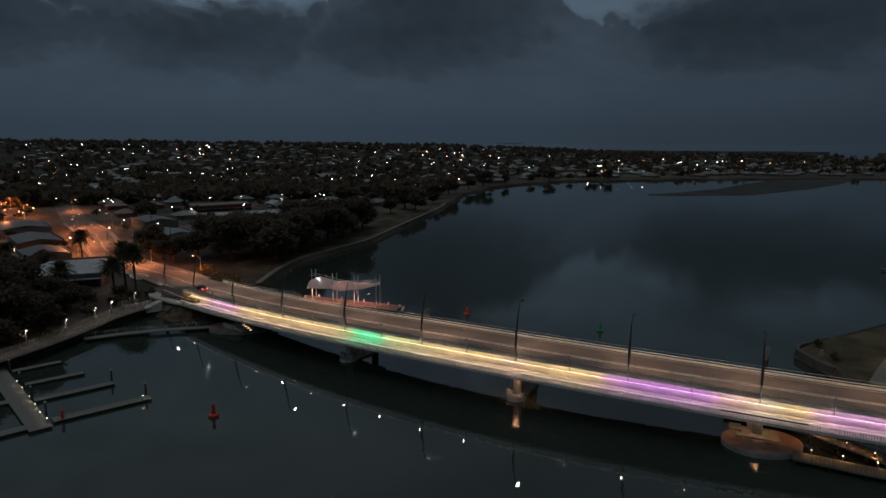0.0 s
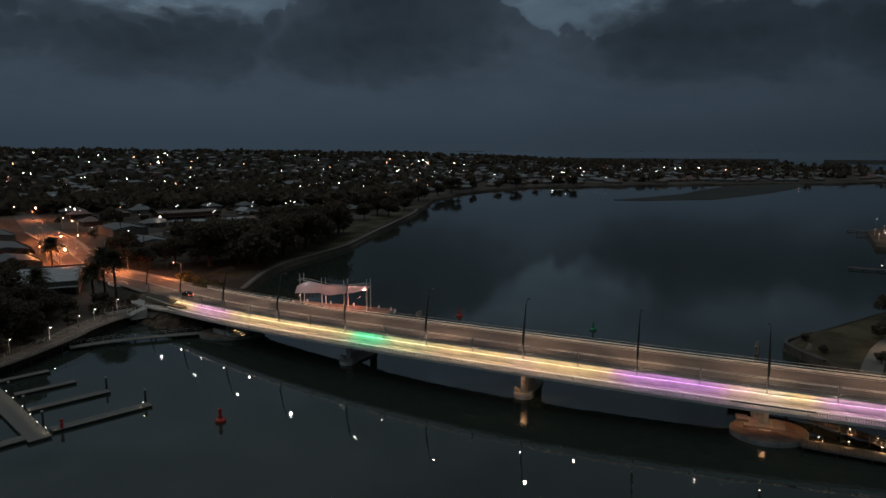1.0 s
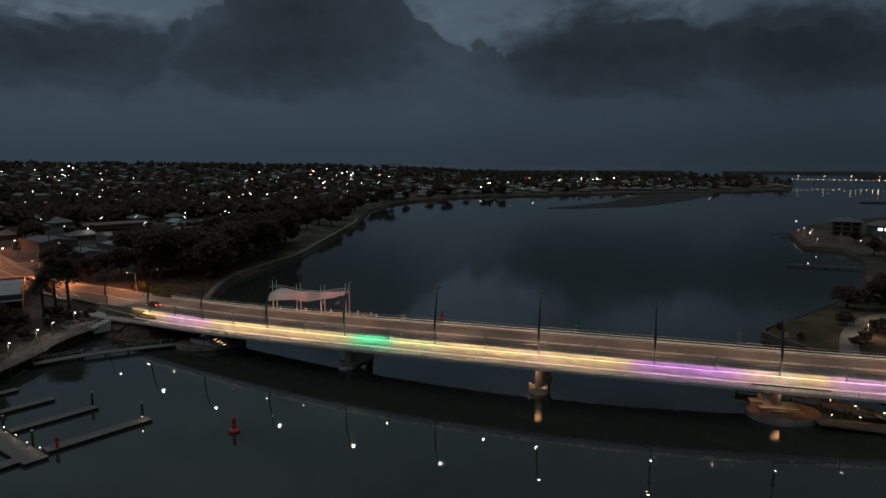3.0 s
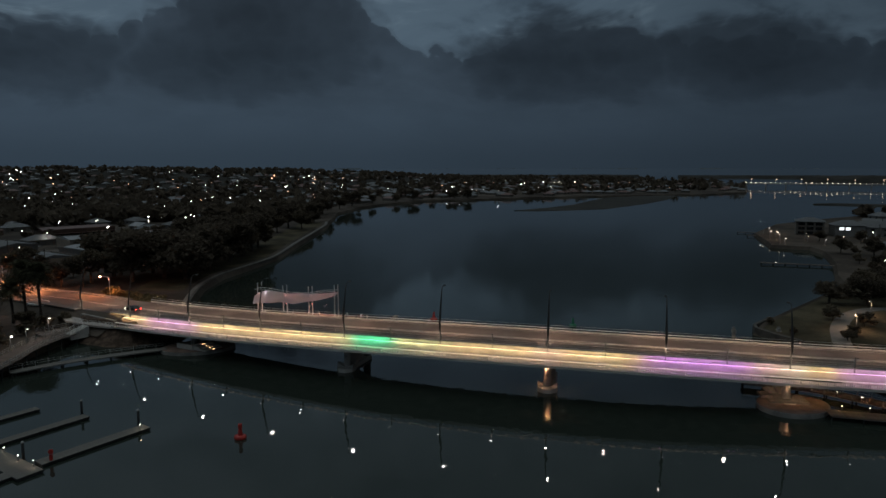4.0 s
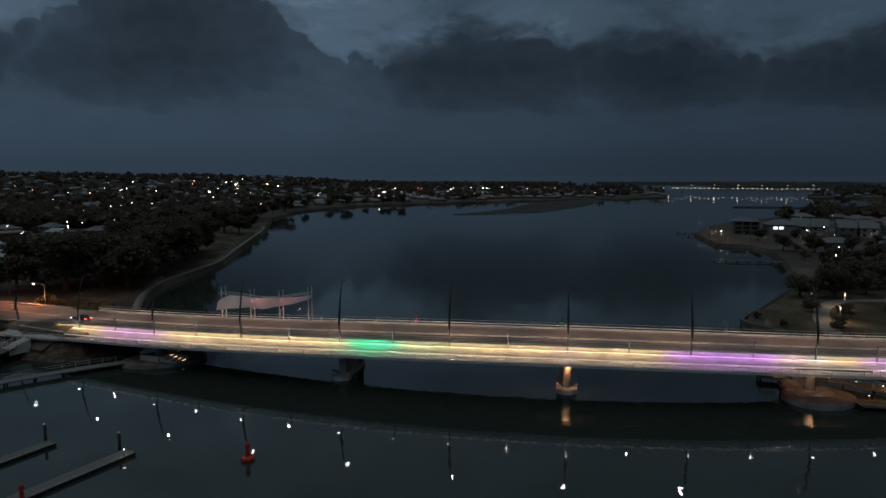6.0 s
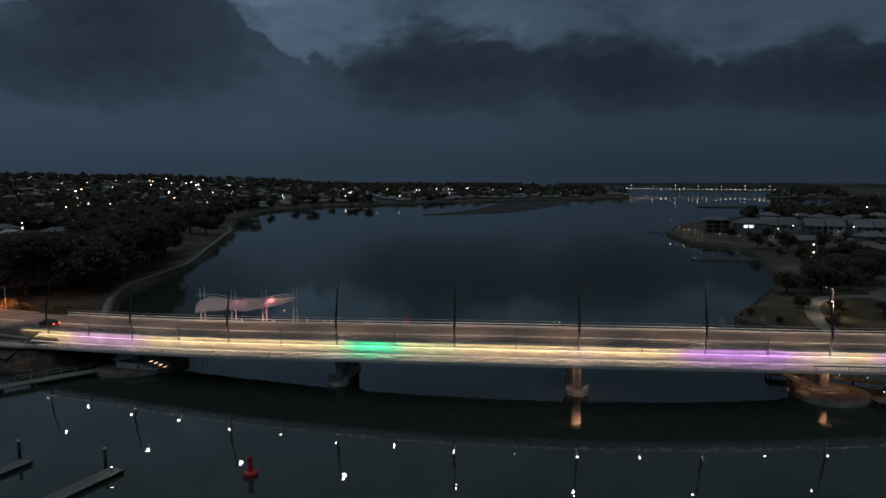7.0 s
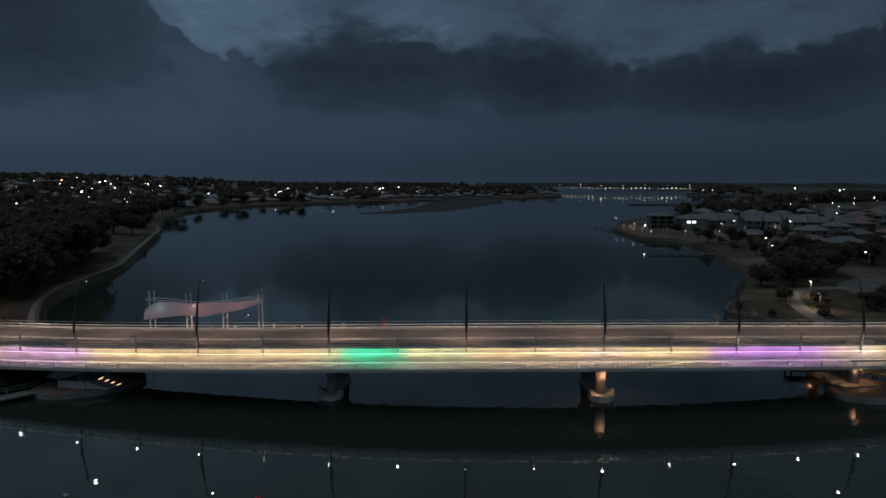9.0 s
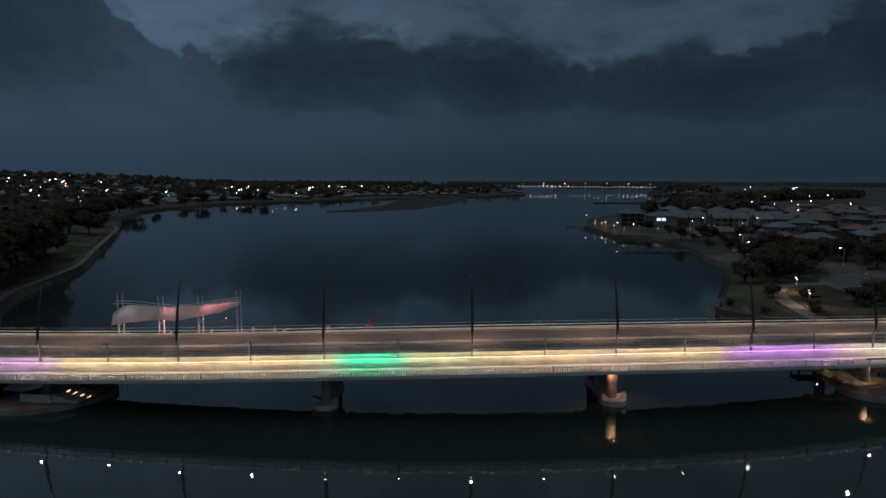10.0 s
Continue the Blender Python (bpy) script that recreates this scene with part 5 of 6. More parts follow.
grove([2, 3, 1], [(-106, 262), (-113, 275), (-98, 268), (-120, 280), (-108, 284), (-128, 292)], lo=0.9, hi=1.2)
spots = []
while len(spots) < 60:
    x, y = trng.uniform(-270, -96), trng.uniform(236, 440)
    if gap_to(x, y, [tuple(q) for q in STREET]) > 13 and all(math.hypot(x - a, y - b) > 17 for a, b in ((-128, 229), (-128, 246), (-158, 262), (-182, 296), (-214, 338), (-128, 318), (-112, 340), (-118, 392), (-84, 418), (-160, 372), (-139, 311), (-146, 362))):
        spots.append((x, y))
grove([3, 2, 3, 1], spots, lo=0.6, hi=1.0)
for x, y in ((-232, 470), (-168, 440), (-262, 430)):
    plant(TALL, x, y, GROUND_Z, trng.uniform(0.9, 1.1), trng.uniform(0, 6))
# trees of the eastern park
grove([4, 0, 1, 2], [(129, 168), (138, 163), (146, 170), (152, 163), (158, 176), (165, 168), (172, 182), (184, 184), (196, 186), (178, 172)], 1.8, 0.62, 0.92)
grove([2, 3], [(231, 262), (234, 256), (238, 250), (242, 246), (206, 208), (196, 196), (184, 200), (220, 226), (228, 234), (252, 284), (262, 306), (210, 232), (204, 218), (262, 292), (276, 292), (246, 270), (250, 262), (192, 205), (286, 270), (300, 262), (318, 258), (240, 238), (256, 244), (214, 200), (226, 206)], 1.8, 0.55, 0.9)
grove([0, 1, 4], [(196, 158), (206, 166), (214, 176), (222, 186), (230, 178), (212, 152), (226, 164), (240, 188), (252, 176), (246, 204), (262, 196), (234, 216)], 1.8, 0.55, 0.85)
for x, y, s in ((112, 150, 1.1), (114, 142, 1.0), (104, 136, 0.7), (120, 131, 1.2), (126, 128, 1.2), (131, 133, 1.4), (98, 132, 0.7), (92, 150, 0.5), (90, 140, 0.5), (122, 134, 1.2)):
    plant(BUSH, x, y, 1.84, s, trng.uniform(0, 6))


def palm(m, height, label):
    p = thing("palm_tree", label, "palm tree", "palms", m=m)
    n = 9
    part("trunk", Shape().tube([(0.12 * math.sin(i * 0.7), 0.1 * math.cos(i), height * i / n) for i in range(n + 1)], [0.42 - 0.012 * i for i in range(n + 1)], 9), BARK, p, "rough palm trunk", True)
    crown = Shape()
    rng = random.Random(int(height * 10))
    for i in range(140):
        a, lift = i * 2.399, rng.uniform(-0.75, 1.35)
        L = rng.uniform(4.2, 5.8)
        prev = None
        for k in range(8):
            t = k / 7
            d = L * t
            z = height + 0.2 + math.sin(lift) * d - 0.075 * d * d
            c = Vector((math.cos(a) * math.cos(lift) * d, math.sin(a) * math.cos(lift) * d, z))
            side = Vector((-math.sin(a), math.cos(a), 0)) * (0.85 * math.sin(math.pi * min(1, t * 0.9 + 0.12)))
            if prev is not None:
                q, s0 = prev
                for sg in (1, -1):
                    drop = Vector((0, 0, -0.18))
                    tip = c + side * sg + drop
                    crown.quad(q, q + (c - q) * 0.55, tip, tip - (c - q) * 0.5)
            prev = (c, side)
    part("crown", crown, FROND, p)
    return p


palm(pose(-96.2, 206.2, GROUND_Z), 13.4, "tall palm tree with a bushy crown")
palm(pose(-100.5, 208.5, GROUND_Z), 14.0, "tall palm tree with a bushy crown")
palm(pose(-102.5, 205.0, GROUND_Z), 9.6, "shorter dark palm tree by the promenade")
palm(pose(-117.0, 201.5, GROUND_Z), 8.8, "shorter dark palm tree by the promenade")
palm(pose(-146.0, 268.0, GROUND_Z), 9.5, "shorter dark palm tree beside the street")


# ---- houses ----
def house(seed, w, d, h, rh, wall, roof, label, storeys=1, gable=False):
    rng = random.Random(seed)
    t = thing("house", label, "house", "houses")
    part("wall", Shape().box(-w / 2, w / 2, -d / 2, d / 2, -0.3, h), wall, t)
    o = 0.6
    r = Shape()
    x0, x1, y0, y1 = -w / 2 - o, w / 2 + o, -d / 2 - o, d / 2 + o
    k = 0.02 if gable else min(d, w) * 0.5
    r.add([(x0, y0, h), (x1, y0, h), (x1, y1, h), (x0, y1, h), (x0 + k, 0, h + rh), (x1 - k, 0, h + rh), (x0, y0, h - 0.18), (x1, y0, h - 0.18), (x1, y1, h - 0.18), (x0, y1, h - 0.18)],
          [(0, 1, 5, 4), (1, 2, 5), (2, 3, 4, 5), (3, 0, 4), (6, 7, 1, 0), (7, 8, 2, 1), (8, 9, 3, 2), (9, 6, 0, 3), (9, 8, 7, 6)])
    part("roof", r, roof, t)
    for st in range(storeys):
        z = 0.9 + st * 2.9
        for sgn in (-1, 1):
            n = max(2, int(w / 6))
            for i in range(n):
                x = -w / 2 + w * (i + 0.5) / n
                if st == 0 and sgn < 0 and i == n // 2:
                    part("door", Shape().box(x - 0.5, x + 0.5, -d / 2 - 0.06, -d / 2 - 0.003, 0.0, 2.05), TIMBER, t)
                    continue
                part("window", Shape().box(x - 0.8, x + 0.8, sgn * (d / 2 + 0.03) - 0.026, sgn * (d / 2 + 0.03) + 0.026, z, z + 1.2), GLASS, t)
    return t


HOUSES = [
    house(1, 15, 10, 3.0, 2.4, WALLS[0], ROOFS[0], "cream single-storey house with a pale metal hip roof"),
    house(2, 13, 11, 3.0, 2.6, WALLS[2], ROOFS[2], "brick single-storey house with a red tiled roof"),
    house(3, 16, 11, 3.0, 2.5, WALLS[3], ROOFS[1], "grey single-storey house with a dark tiled roof"),
    house(4, 14, 10, 5.8, 2.6, WALLS[1], ROOFS[0], "white two-storey house with a pale hip roof", 2),
    house(5, 12, 9, 3.0, 2.2, WALLS[0], ROOFS[3], "cream cottage with a pale gabled roof", 1, True),
]
TERRACE = house(6, 9.5, 14, 5.8, 3.2, WALLS[1], ROOFS[0], "white two-storey waterfront town house with a gabled roof", 2, True)
used = set()


def build(src, x, y, z, turn, scale=1.0):
    m = Matrix.Translation((x, y, z)) @ Matrix.Rotation(turn, 4, "Z")
    if src not in used:
        used.add(src)
        src.matrix_basis = m
        return src
    return copy_thing(src, m)


def hall(x, y, w, d, h, turn, wall, roof, label, lit=False):
    """A flat commercial building with a parapet, shop fronts and roof plant."""
    t = thing("shop_building", label, "building", "shops", m=Matrix.Translation((x, y, GROUND_Z)) @ Matrix.Rotation(turn, 4, "Z"))
    part("wall", Shape().box(-w / 2, w / 2, -d / 2, d / 2, -0.3, h), wall, t)
    r = Shape().add([(-w / 2 + .3, -d / 2 + .3, h + 0.1), (w / 2 - .3, -d / 2 + .3, h + 0.1), (w / 2 - .3, d / 2 - .3, h + 0.1), (-w / 2 + .3, d / 2 - .3, h + 0.1), (-w / 2 + .3, 0, h + 1.5), (w / 2 - .3, 0, h + 1.5)],
                    [(0, 1, 5, 4), (1, 2, 5), (2, 3, 4, 5), (3, 0, 4)])
    part("roof", r, roof, t)
    for sgn in (-1, 1):
        part("parapet", Shape().box(-w / 2 - .1, w / 2 + .1, sgn * d / 2 - .15, sgn * d / 2 + .15, h, h + 0.7), wall, t)
    n = max(2, int(w / 5))
    for i in range(n):
        xx = -w / 2 + w * (i + 0.5) / n
        win = part("shop_window", Shape().box(xx - 1.9, xx + 1.9, -d / 2 - 0.06, -d / 2 - 0.004, 0.3, 2.6), DARKSTEEL, t)
        part("pane", Shape().box(xx - 1.8, xx + 1.8, -d / 2 - 0.08, -d / 2 - 0.064, 0.4, 2.5), glowing("shop_glow", (1.0, 0.70, 0.42), 1.2, False) if lit and i % 2 == 0 else GLASS, win)
    part("awning", Shape().box(-w / 2, w / 2, -d / 2 - 2.2, -d / 2 - 0.1, 2.9, 3.1), roof, t)
    return t


sa = math.atan2(0.77, -0.64)
hall(-128, 229, 21, 34, 4.0, 0.35, WALLS[3], ROOFS[3], "low grey waterside building with a pale sheet roof")
hall(-158, 262, 22, 16, 4.2, sa + math.pi, WALLS[0], ROOFS[1], "low cream shop building with an awning", True)
hall(-182, 296, 30, 18, 4.5, sa + math.pi, WALLS[2], ROOFS[1], "low brick shop building with an awning", True)
hall(-214, 338, 34, 22, 5.0, sa + math.pi, WALLS[1], ROOFS[1], "white supermarket building with a dark roof", True)
hall(-128, 318, 22, 16, 4.2, sa, WALLS[0], ROOFS[0], "low cream commercial building with a metal roof")
hall(-112, 340, 30, 20, 4.6, sa, WALLS[3], ROOFS[3], "grey commercial building with a broad pale roof")
hall(-100, 300, 16, 10, 3.6, sa, WALLS[1], ROOFS[0], "small white kiosk building among the trees")
hall(-118, 392, 44, 26, 5.0, 0.5, WALLS[0], ROOFS[3], "long building with a pale metal roof")
hall(-84, 418, 46, 20, 4.6, 0.4, WALLS[2], ROOFS[2], "long brick building with a red tiled roof")
hall(-160, 372, 26, 18, 4.2, sa, WALLS[3], ROOFS[1], "dark-roofed commercial building with lit shop windows", True)
hall(-150, 452, 40, 20, 4.8, 0.6, WALLS[2], ROOFS[2], "long brick building with a red roof")
hall(-66, 470, 30, 16, 4.4, 0.2, WALLS[0], ROOFS[2], "low brick building with a red roof near the park")

hrng = random.Random(21)
ROADLINE = [tuple(p) for p in STREET]
BUILT = [(-128, 229), (-158, 262), (-182, 296), (-214, 338), (-128, 318), (-112, 340), (-100, 300), (-118, 392), (-84, 418), (-160, 372), (-150, 452), (-66, 470)]
count = 0
for gx in range(-40, 22):
    for gy in range(0, 40):
        lx, ly = gx * 24 + hrng.uniform(-4, 4), gy * 27 + hrng.uniform(-4, 4) + (8 if gx % 2 else 0)
        x, y = 0.80 * lx - 0.60 * ly + 60, 0.60 * lx + 0.80 * ly + 200
        if not (-620 < x < 560 and 200 < y < 900) or not inside(x, y, LEFT_LAND):
            continue
        if gap_to(x, y, LEFT_SHORE) < (58 if y < 480 else 34) or gap_to(x, y, ROADLINE) < 26 or gx % 6 == 0 or gy % 9 == 4:
            continue
        if any(math.hypot(x - a, y - b) < 32 for a, b in BUILT):
            continue
        if math.hypot(x, y) > 760 or hrng.random() < 0.10:
            continue
        build(HOUSES[hrng.choice((0, 1, 2, 2, 4, 0, 1))], x, y, GROUND_Z, 0.64 + hrng.choice((0, 1.5708)) + hrng.uniform(-0.05, 0.05))
        if hrng.random() < 0.5:
            tx, ty = x + hrng.uniform(-14, 14), y + hrng.uniform(9, 14)
            if gap_to(tx, ty, ROADLINE) > 12:
                plant(TREES[hrng.choice((1, 2, 3, 3, 2))], tx, ty, GROUND_Z, hrng.uniform(0.7, 1.1), hrng.uniform(0, 6))
        count += 1

# waterfront terraces and houses in the east
for row in range(2):
    for i in range(7):
        x, y = 314 + row * 20 + i * 8.4, 322 + row * 16 - i * 9.6 + (2 if i % 2 else 0)
        build(TERRACE, x, y, 1.8, -0.85 + hrng.uniform(-0.03, 0.03))
apart = thing("apartment_building", "cream three-storey waterfront apartment block with dark openings and a pale roof", "apartment building", m=Matrix.Translation((288, 340, 1.8)) @ Matrix.Rotation(-0.72, 4, "Z"))
part("wall", Shape().box(-7.5, 7.5, -8, 8, -0.3, 8.4), WALLS[0], apart)
part("roof", Shape().add([(-8.3, -8.8, 8.4), (8.3, -8.8, 8.4), (8.3, 8.8, 8.4), (-8.3, 8.8, 8.4), (-2, 0, 10.6), (2, 0, 10.6)], [(0, 1, 5, 4), (1, 2, 5), (2, 3, 4, 5), (3, 0, 4), (3, 2, 1, 0)]), ROOFS[0], apart)
for st in range(3):
    for i in range(3):
        x = -4.7 + i * 4.7
        win = part("window", Shape().box(x - 1.9, x + 1.9, -8.10, -8.004, 0.6 + st * 2.75, 2.6 + st * 2.75), DARKSTEEL, apart)
        part("pane", Shape().box(x - 1.7, x + 1.7, -8.13, -8.104, 0.75 + st * 2.75, 2.45 + st * 2.75), GLASS, win)
lit = thing("waterfront_house", "white waterfront house with two brightly lit upper windows", "house", m=Matrix.Translation((303, 327, 1.8)) @ Matrix.Rotation(-0.5, 4, "Z"))
part("wall", Shape().box(-8, 8, -6, 6, -0.3, 6.6), WALLS[1], lit)
part("roof", Shape().add([(-8.7, -6.7, 6.6), (8.7, -6.7, 6.6), (8.7, 6.7, 6.6), (-8.7, 6.7, 6.6), (-3, 0, 9.6), (3, 0, 9.6)], [(0, 1, 5, 4), (1, 2, 5), (2, 3, 4, 5), (3, 0, 4), (3, 2, 1, 0)]), ROOFS[0], lit)
for x in (-4.6, -1.2):
    win = part("window", Shape().box(x - 1.35, x + 1.35, -6.08, -6.004, 3.7, 5.6), PALESTEEL, lit)
    part("pane", Shape().box(x - 1.25, x + 1.25, -6.11, -6.084, 3.8, 5.5), glowing("window_glow", (0.86, 0.93, 1.0), 1.4, False), win, "brightly lit pane")
for gx in range(0, 17):
    for gy in range(0, 14):
        x, y = 190 + gx * 27 + gy * 9 + hrng.uniform(-4, 4), 120 + gy * 26 - gx * 5 + hrng.uniform(-4, 4)
        if not inside(x, y, RIGHT_LAND) or gap_to(x, y, RIGHT_SHORE) < 40 or hrng.random() < 0.18 or (225 < x < 400 and 245 < y < 385) or x > 650 or gap_to(x, y, [(160, 160), (262, 170)]) < 22:
            continue
        build(HOUSES[hrng.choice((0, 3, 2, 2, 1, 1))], x, y, 1.8, -0.3 + hrng.choice((0, 1.5708)) + hrng.uniform(-0.05, 0.05))
        if hrng.random() < 0.45:
            plant(TREES[hrng.choice((2, 3, 3))], x + hrng.uniform(-13, 13), y + hrng.uniform(9, 13), 1.8, hrng.uniform(0.6, 1.0), hrng.uniform(0, 6))
build(HOUSES[3], 330, 250, 1.8, -0.9)
build(HOUSES[0], 268, 262, 1.8, -0.6)
build(HOUSES[2], 290, 244, 1.8, -0.9)
build(HOUSES[1], 262, 226, 1.8, -0.5)
build(HOUSES[3], 236, 198, 1.8, -0.6)

# small jetties on the eastern shore
deck_thing("timber_jetty", "dark low timber jetty on piles from the eastern shore", [(177, 252), (190, 243), (201, 235)], 1.1, 0.9, "jetty", board=1.2)
deck_thing("timber_jetty", "dark timber jetty with a lamp at its head", [(253, 352), (263, 345), (272, 338)], 1.3, 1.1, "jetty", board=1.2)
deck_thing("timber_jetty", "dark timber jetty before the apartments", [(262, 372), (275, 364), (290, 356)], 1.1, 0.9, "jetty", board=1.2)
strip("footpath", smooth_line([(90, 125), (98, 134), (108, 144), (122, 154), (136, 158), (150, 152)], 4), 2.0, 1.9, PAVING, "pale park footpath lit by a low lamp")
strip("road", smooth_line([(124, 104), (140, 136), (158, 154), (186, 152), (260, 150)], 6), 5.5, 1.88, ASPHALT, "dark side road behind the park", category="road")

# ---- far town: houses, woods and the lights among them ----
frng = random.Random(77)
far_h, far_w, far_red = Shape(), Shape(), Shape()
woods = Shape()
n_h = n_t = 0
while n_h < 1300 or n_t < 5200:
    r = 560 + 3700 * frng.random() ** 1.7
    a = frng.uniform(-0.95, 0.95)
    x, y = r * math.sin(a), r * math.cos(a)
    ok_l = inside(x, y, LEFT_LAND) and gap_to(x, y, LEFT_SHORE) > 26
    ok_r = (not ok_l) and inside(x, y, RIGHT_LAND) and r > 620
    if not (ok_l or ok_r):
        continue
    if n_h < 1300 and frng.random() < 0.30 and 700 < r < 2100:
        w, d, h, k = frng.uniform(5.5, 8.5), frng.uniform(4.5, 6), 3.0, 3.4
        rot = Matrix.Translation((x, y, 1.7 + hill(x, y))) @ Matrix.Rotation(0.64 + (1.57 if frng.random() < 0.5 else 0), 4, "Z")
        far_w.box(-w, w, -d, d, 0, h, rot)
        p = [rot @ Vector(q) for q in ((-w - .6, -d - .6, h), (w + .6, -d - .6, h), (w + .6, d + .6, h), (-w - .6, d + .6, h), (-w + k, 0, h + 2.4), (w - k, 0, h + 2.4))]
        (far_red if frng.random() < 0.3 else far_h).add(p, [(0, 1, 5, 4), (1, 2, 5), (2, 3, 4, 5), (3, 0, 4)])
        n_h += 1
    elif n_t < 5200 and (y < 800 or gap_to(x, y, LEFT_SHORE) > 70):
        tall = frng.uniform(5, 11) * (1.25 if r > 1500 else 1)
        rad = tall * frng.uniform(0.35, 0.6)
        for i in range(16):
            v = Vector((frng.gauss(0, 1), frng.gauss(0, 1), frng.gauss(0, 0.8))).normalized()
            c = Vector((x, y, 1.6 + hill(x, y) + tall * 0.55)) + Vector((v.x * rad, v.y * rad, v.z * tall * 0.42))
            q = Euler((frng.uniform(-1.2, 1.2), frng.uniform(-1.2, 1.2), frng.uniform(0, 6.28))).to_matrix()
            s = rad * frng.uniform(0.5, 0.8)
            woods.quad(*[c + q @ Vector(e) for e in ((-s, -s * .7, 0), (s, -s * .8, .3 * s), (s * .7, s, 0), (-s * .8, s * .8, .2 * s))])
        n_t += 1
while n_t < 5700:
    x, y = frng.uniform(700, 1050), frng.uniform(520, 720)
    if not inside(x, y, RIGHT_LAND):
        continue
    tall = frng.uniform(7, 12)
    rad = tall * frng.uniform(0.45, 0.7)
    for i in range(14):
        v = Vector((frng.gauss(0, 1), frng.gauss(0, 1), frng.gauss(0, 0.8))).normalized()
        c = Vector((x + v.x * rad, y + v.y * rad, 1.6 + tall * (0.5 + 0.42 * v.z)))
        q = Euler((frng.uniform(-1.2, 1.2), frng.uniform(-1.2, 1.2), frng.uniform(0, 6.28))).to_matrix()
        k = rad * frng.uniform(0.5, 0.8)
        woods.quad(*[c + q @ Vector(e) for e in ((-k, -k * .7, 0), (k, -k * .8, .3 * k), (k * .7, k, 0), (-k * .8, k * .8, .2 * k))])
    n_t += 1
single("far_house_walls", far_w, WALLS[0], "pale walls of the far suburb", "houses", kind="stuff")
single("far_roofs", far_h, ROOFS[0], "pale roofs of the far suburb", "roofs", kind="stuff")
single("far_roofs", far_red, ROOFS[2], "dark red roofs of the far suburb", "roofs", kind="stuff")
single("far_woods", woods, LEAF_DARK, "dark far trees between the houses", "trees", kind="stuff")


def light_cluster(name, colour, strength, spots, label):
    sh = Shape()
    for x, y, z, f in spots:
        r = 0.00052 * math.hypot(x + 35, y - 25) * f
        sh.add([(x - r, y, z), (x + r, y, z), (x, y - r, z), (x, y + r, z), (x, y, z - r), (x, y, z + r)],
               [(0, 2, 5), (2, 1, 5), (1, 3, 5), (3, 0, 5), (2, 0, 4), (1, 2, 4), (3, 1, 4), (0, 3, 4)])
    single(name, sh, glowing(name + "_glow", colour, strength, False), label, "lights", kind="stuff")


def scatter(n, r0, r1, a0, a1, z, outline, seed, power=1.0):
    rng = random.Random(seed)
    out = []
    while len(out) < n:
        r = r0 + (r1 - r0) * rng.random() ** power
        a = radians(rng.uniform(a0, a1))
        x, y = r * math.sin(a), r * math.cos(a)
        if inside(x, y, outline) and gap_to(x, y, LEFT_SHORE) > 15:
            out.append((x, y, z + hill(x, y) + rng.uniform(0, 4), rng.choice((0.45, 0.6, 0.75, 1.0, 1.3))))
    return out


light_cluster("far_white_lights", (1.0, 0.93, 0.82), 12.0, scatter(200, 420, 1650, -46, 26, 7.5, LEFT_LAND, 3, 0.8), "white street lights across the far suburb")
light_cluster("far_orange_lights", (1.0, 0.40, 0.22), 12.0, scatter(80, 420, 1500, -46, 33, 8.5, LEFT_LAND, 4, 0.8), "orange street lights across the far suburb")
light_cluster("far_white_lights", (1.0, 0.95, 0.88), 8.0, scatter(34, 420, 1700, 30, 62, 6.5, RIGHT_LAND, 5, 0.8), "white street lights across the eastern suburb")
light_cluster("near_white_lights", (1.0, 0.90, 0.78), 9.0, [(x, y, 7.5, f) for x, y, f in ((-393, 640, 1.2), (-288, 495, 2.4), (-280, 486, 1.8), (-326, 521, 1.3), (-309, 516, 1.3), (-398, 746, 1.0), (-388, 746, 1.0), (-234, 464, 1.5),
    (-228, 464, 1.5), (-230, 528, 1.4), (-464, 990, 1.0), (-330, 985, 1.0), (-168, 487, 1.0), (-129, 440, 1.2), (-112, 479, 1.3), (-84, 573, 1.0), (-68, 494, 1.1), (-244, 853, 1.0), (-153, 710, 1.1), (-157, 690, 0.9), (-165, 622, 1.0), (-148, 497, 1.0))], "white street lights between the houses")
light_cluster("near_orange_lights", (1.0, 0.45, 0.22), 9.0, [(x, y, 9.0, f) for x, y, f in ((-126, 717, 1.8), (-109, 559, 1.5), (-85, 437, 1.5), (-62, 404, 1.3), (-257, 392, 1.4), (-237, 377, 1.6))], "orange street lights between the houses")
light_cluster("near_red_lights", (1.0, 0.08, 0.06), 7.0, [(-429, 692, 7.0, 2.2)], "red sign light over the far shops")
light_cluster("far_red_lights", (1.0, 0.08, 0.05), 7.0, scatter(5, 900, 1600, -40, 30, 8, LEFT_LAND, 6), "small red lights across the far suburb")

# far highway bridge with its lamps
fb = thing("far_bridge", "long low far bridge with rows of lamps over the water", "bridge")
FA, FB = Vector((959, 1202)), Vector((1166, 984))
fd = (FB - FA).normalized()
part("far_deck", ribbon(Shape(), [tuple(FA), tuple(FB)], 6, 9.4, thick=1.8), DARKCON, fb)
pm = Shape().box(-4, 4, -0.7, 0.7, -1, 7.6).mesh("far_pier", DARKCON)
lm = Shape().ball((0, 0, 0), 0.58, 8, 5).mesh("bridge_light", glowing("far_bridge_glow", (1.0, 0.80, 0.58), 6.0, False))
tm = Shape().tube([(0, 0, 9.4), (0, 0, 17)], 0.2, 6).mesh("mast", STEEL)
tl = Shape().ball((0, 0, 17.3), 0.7, 8, 5).mesh("mast_light", glowing("far_mast_glow", (1.0, 0.62, 0.40), 4.0, False))
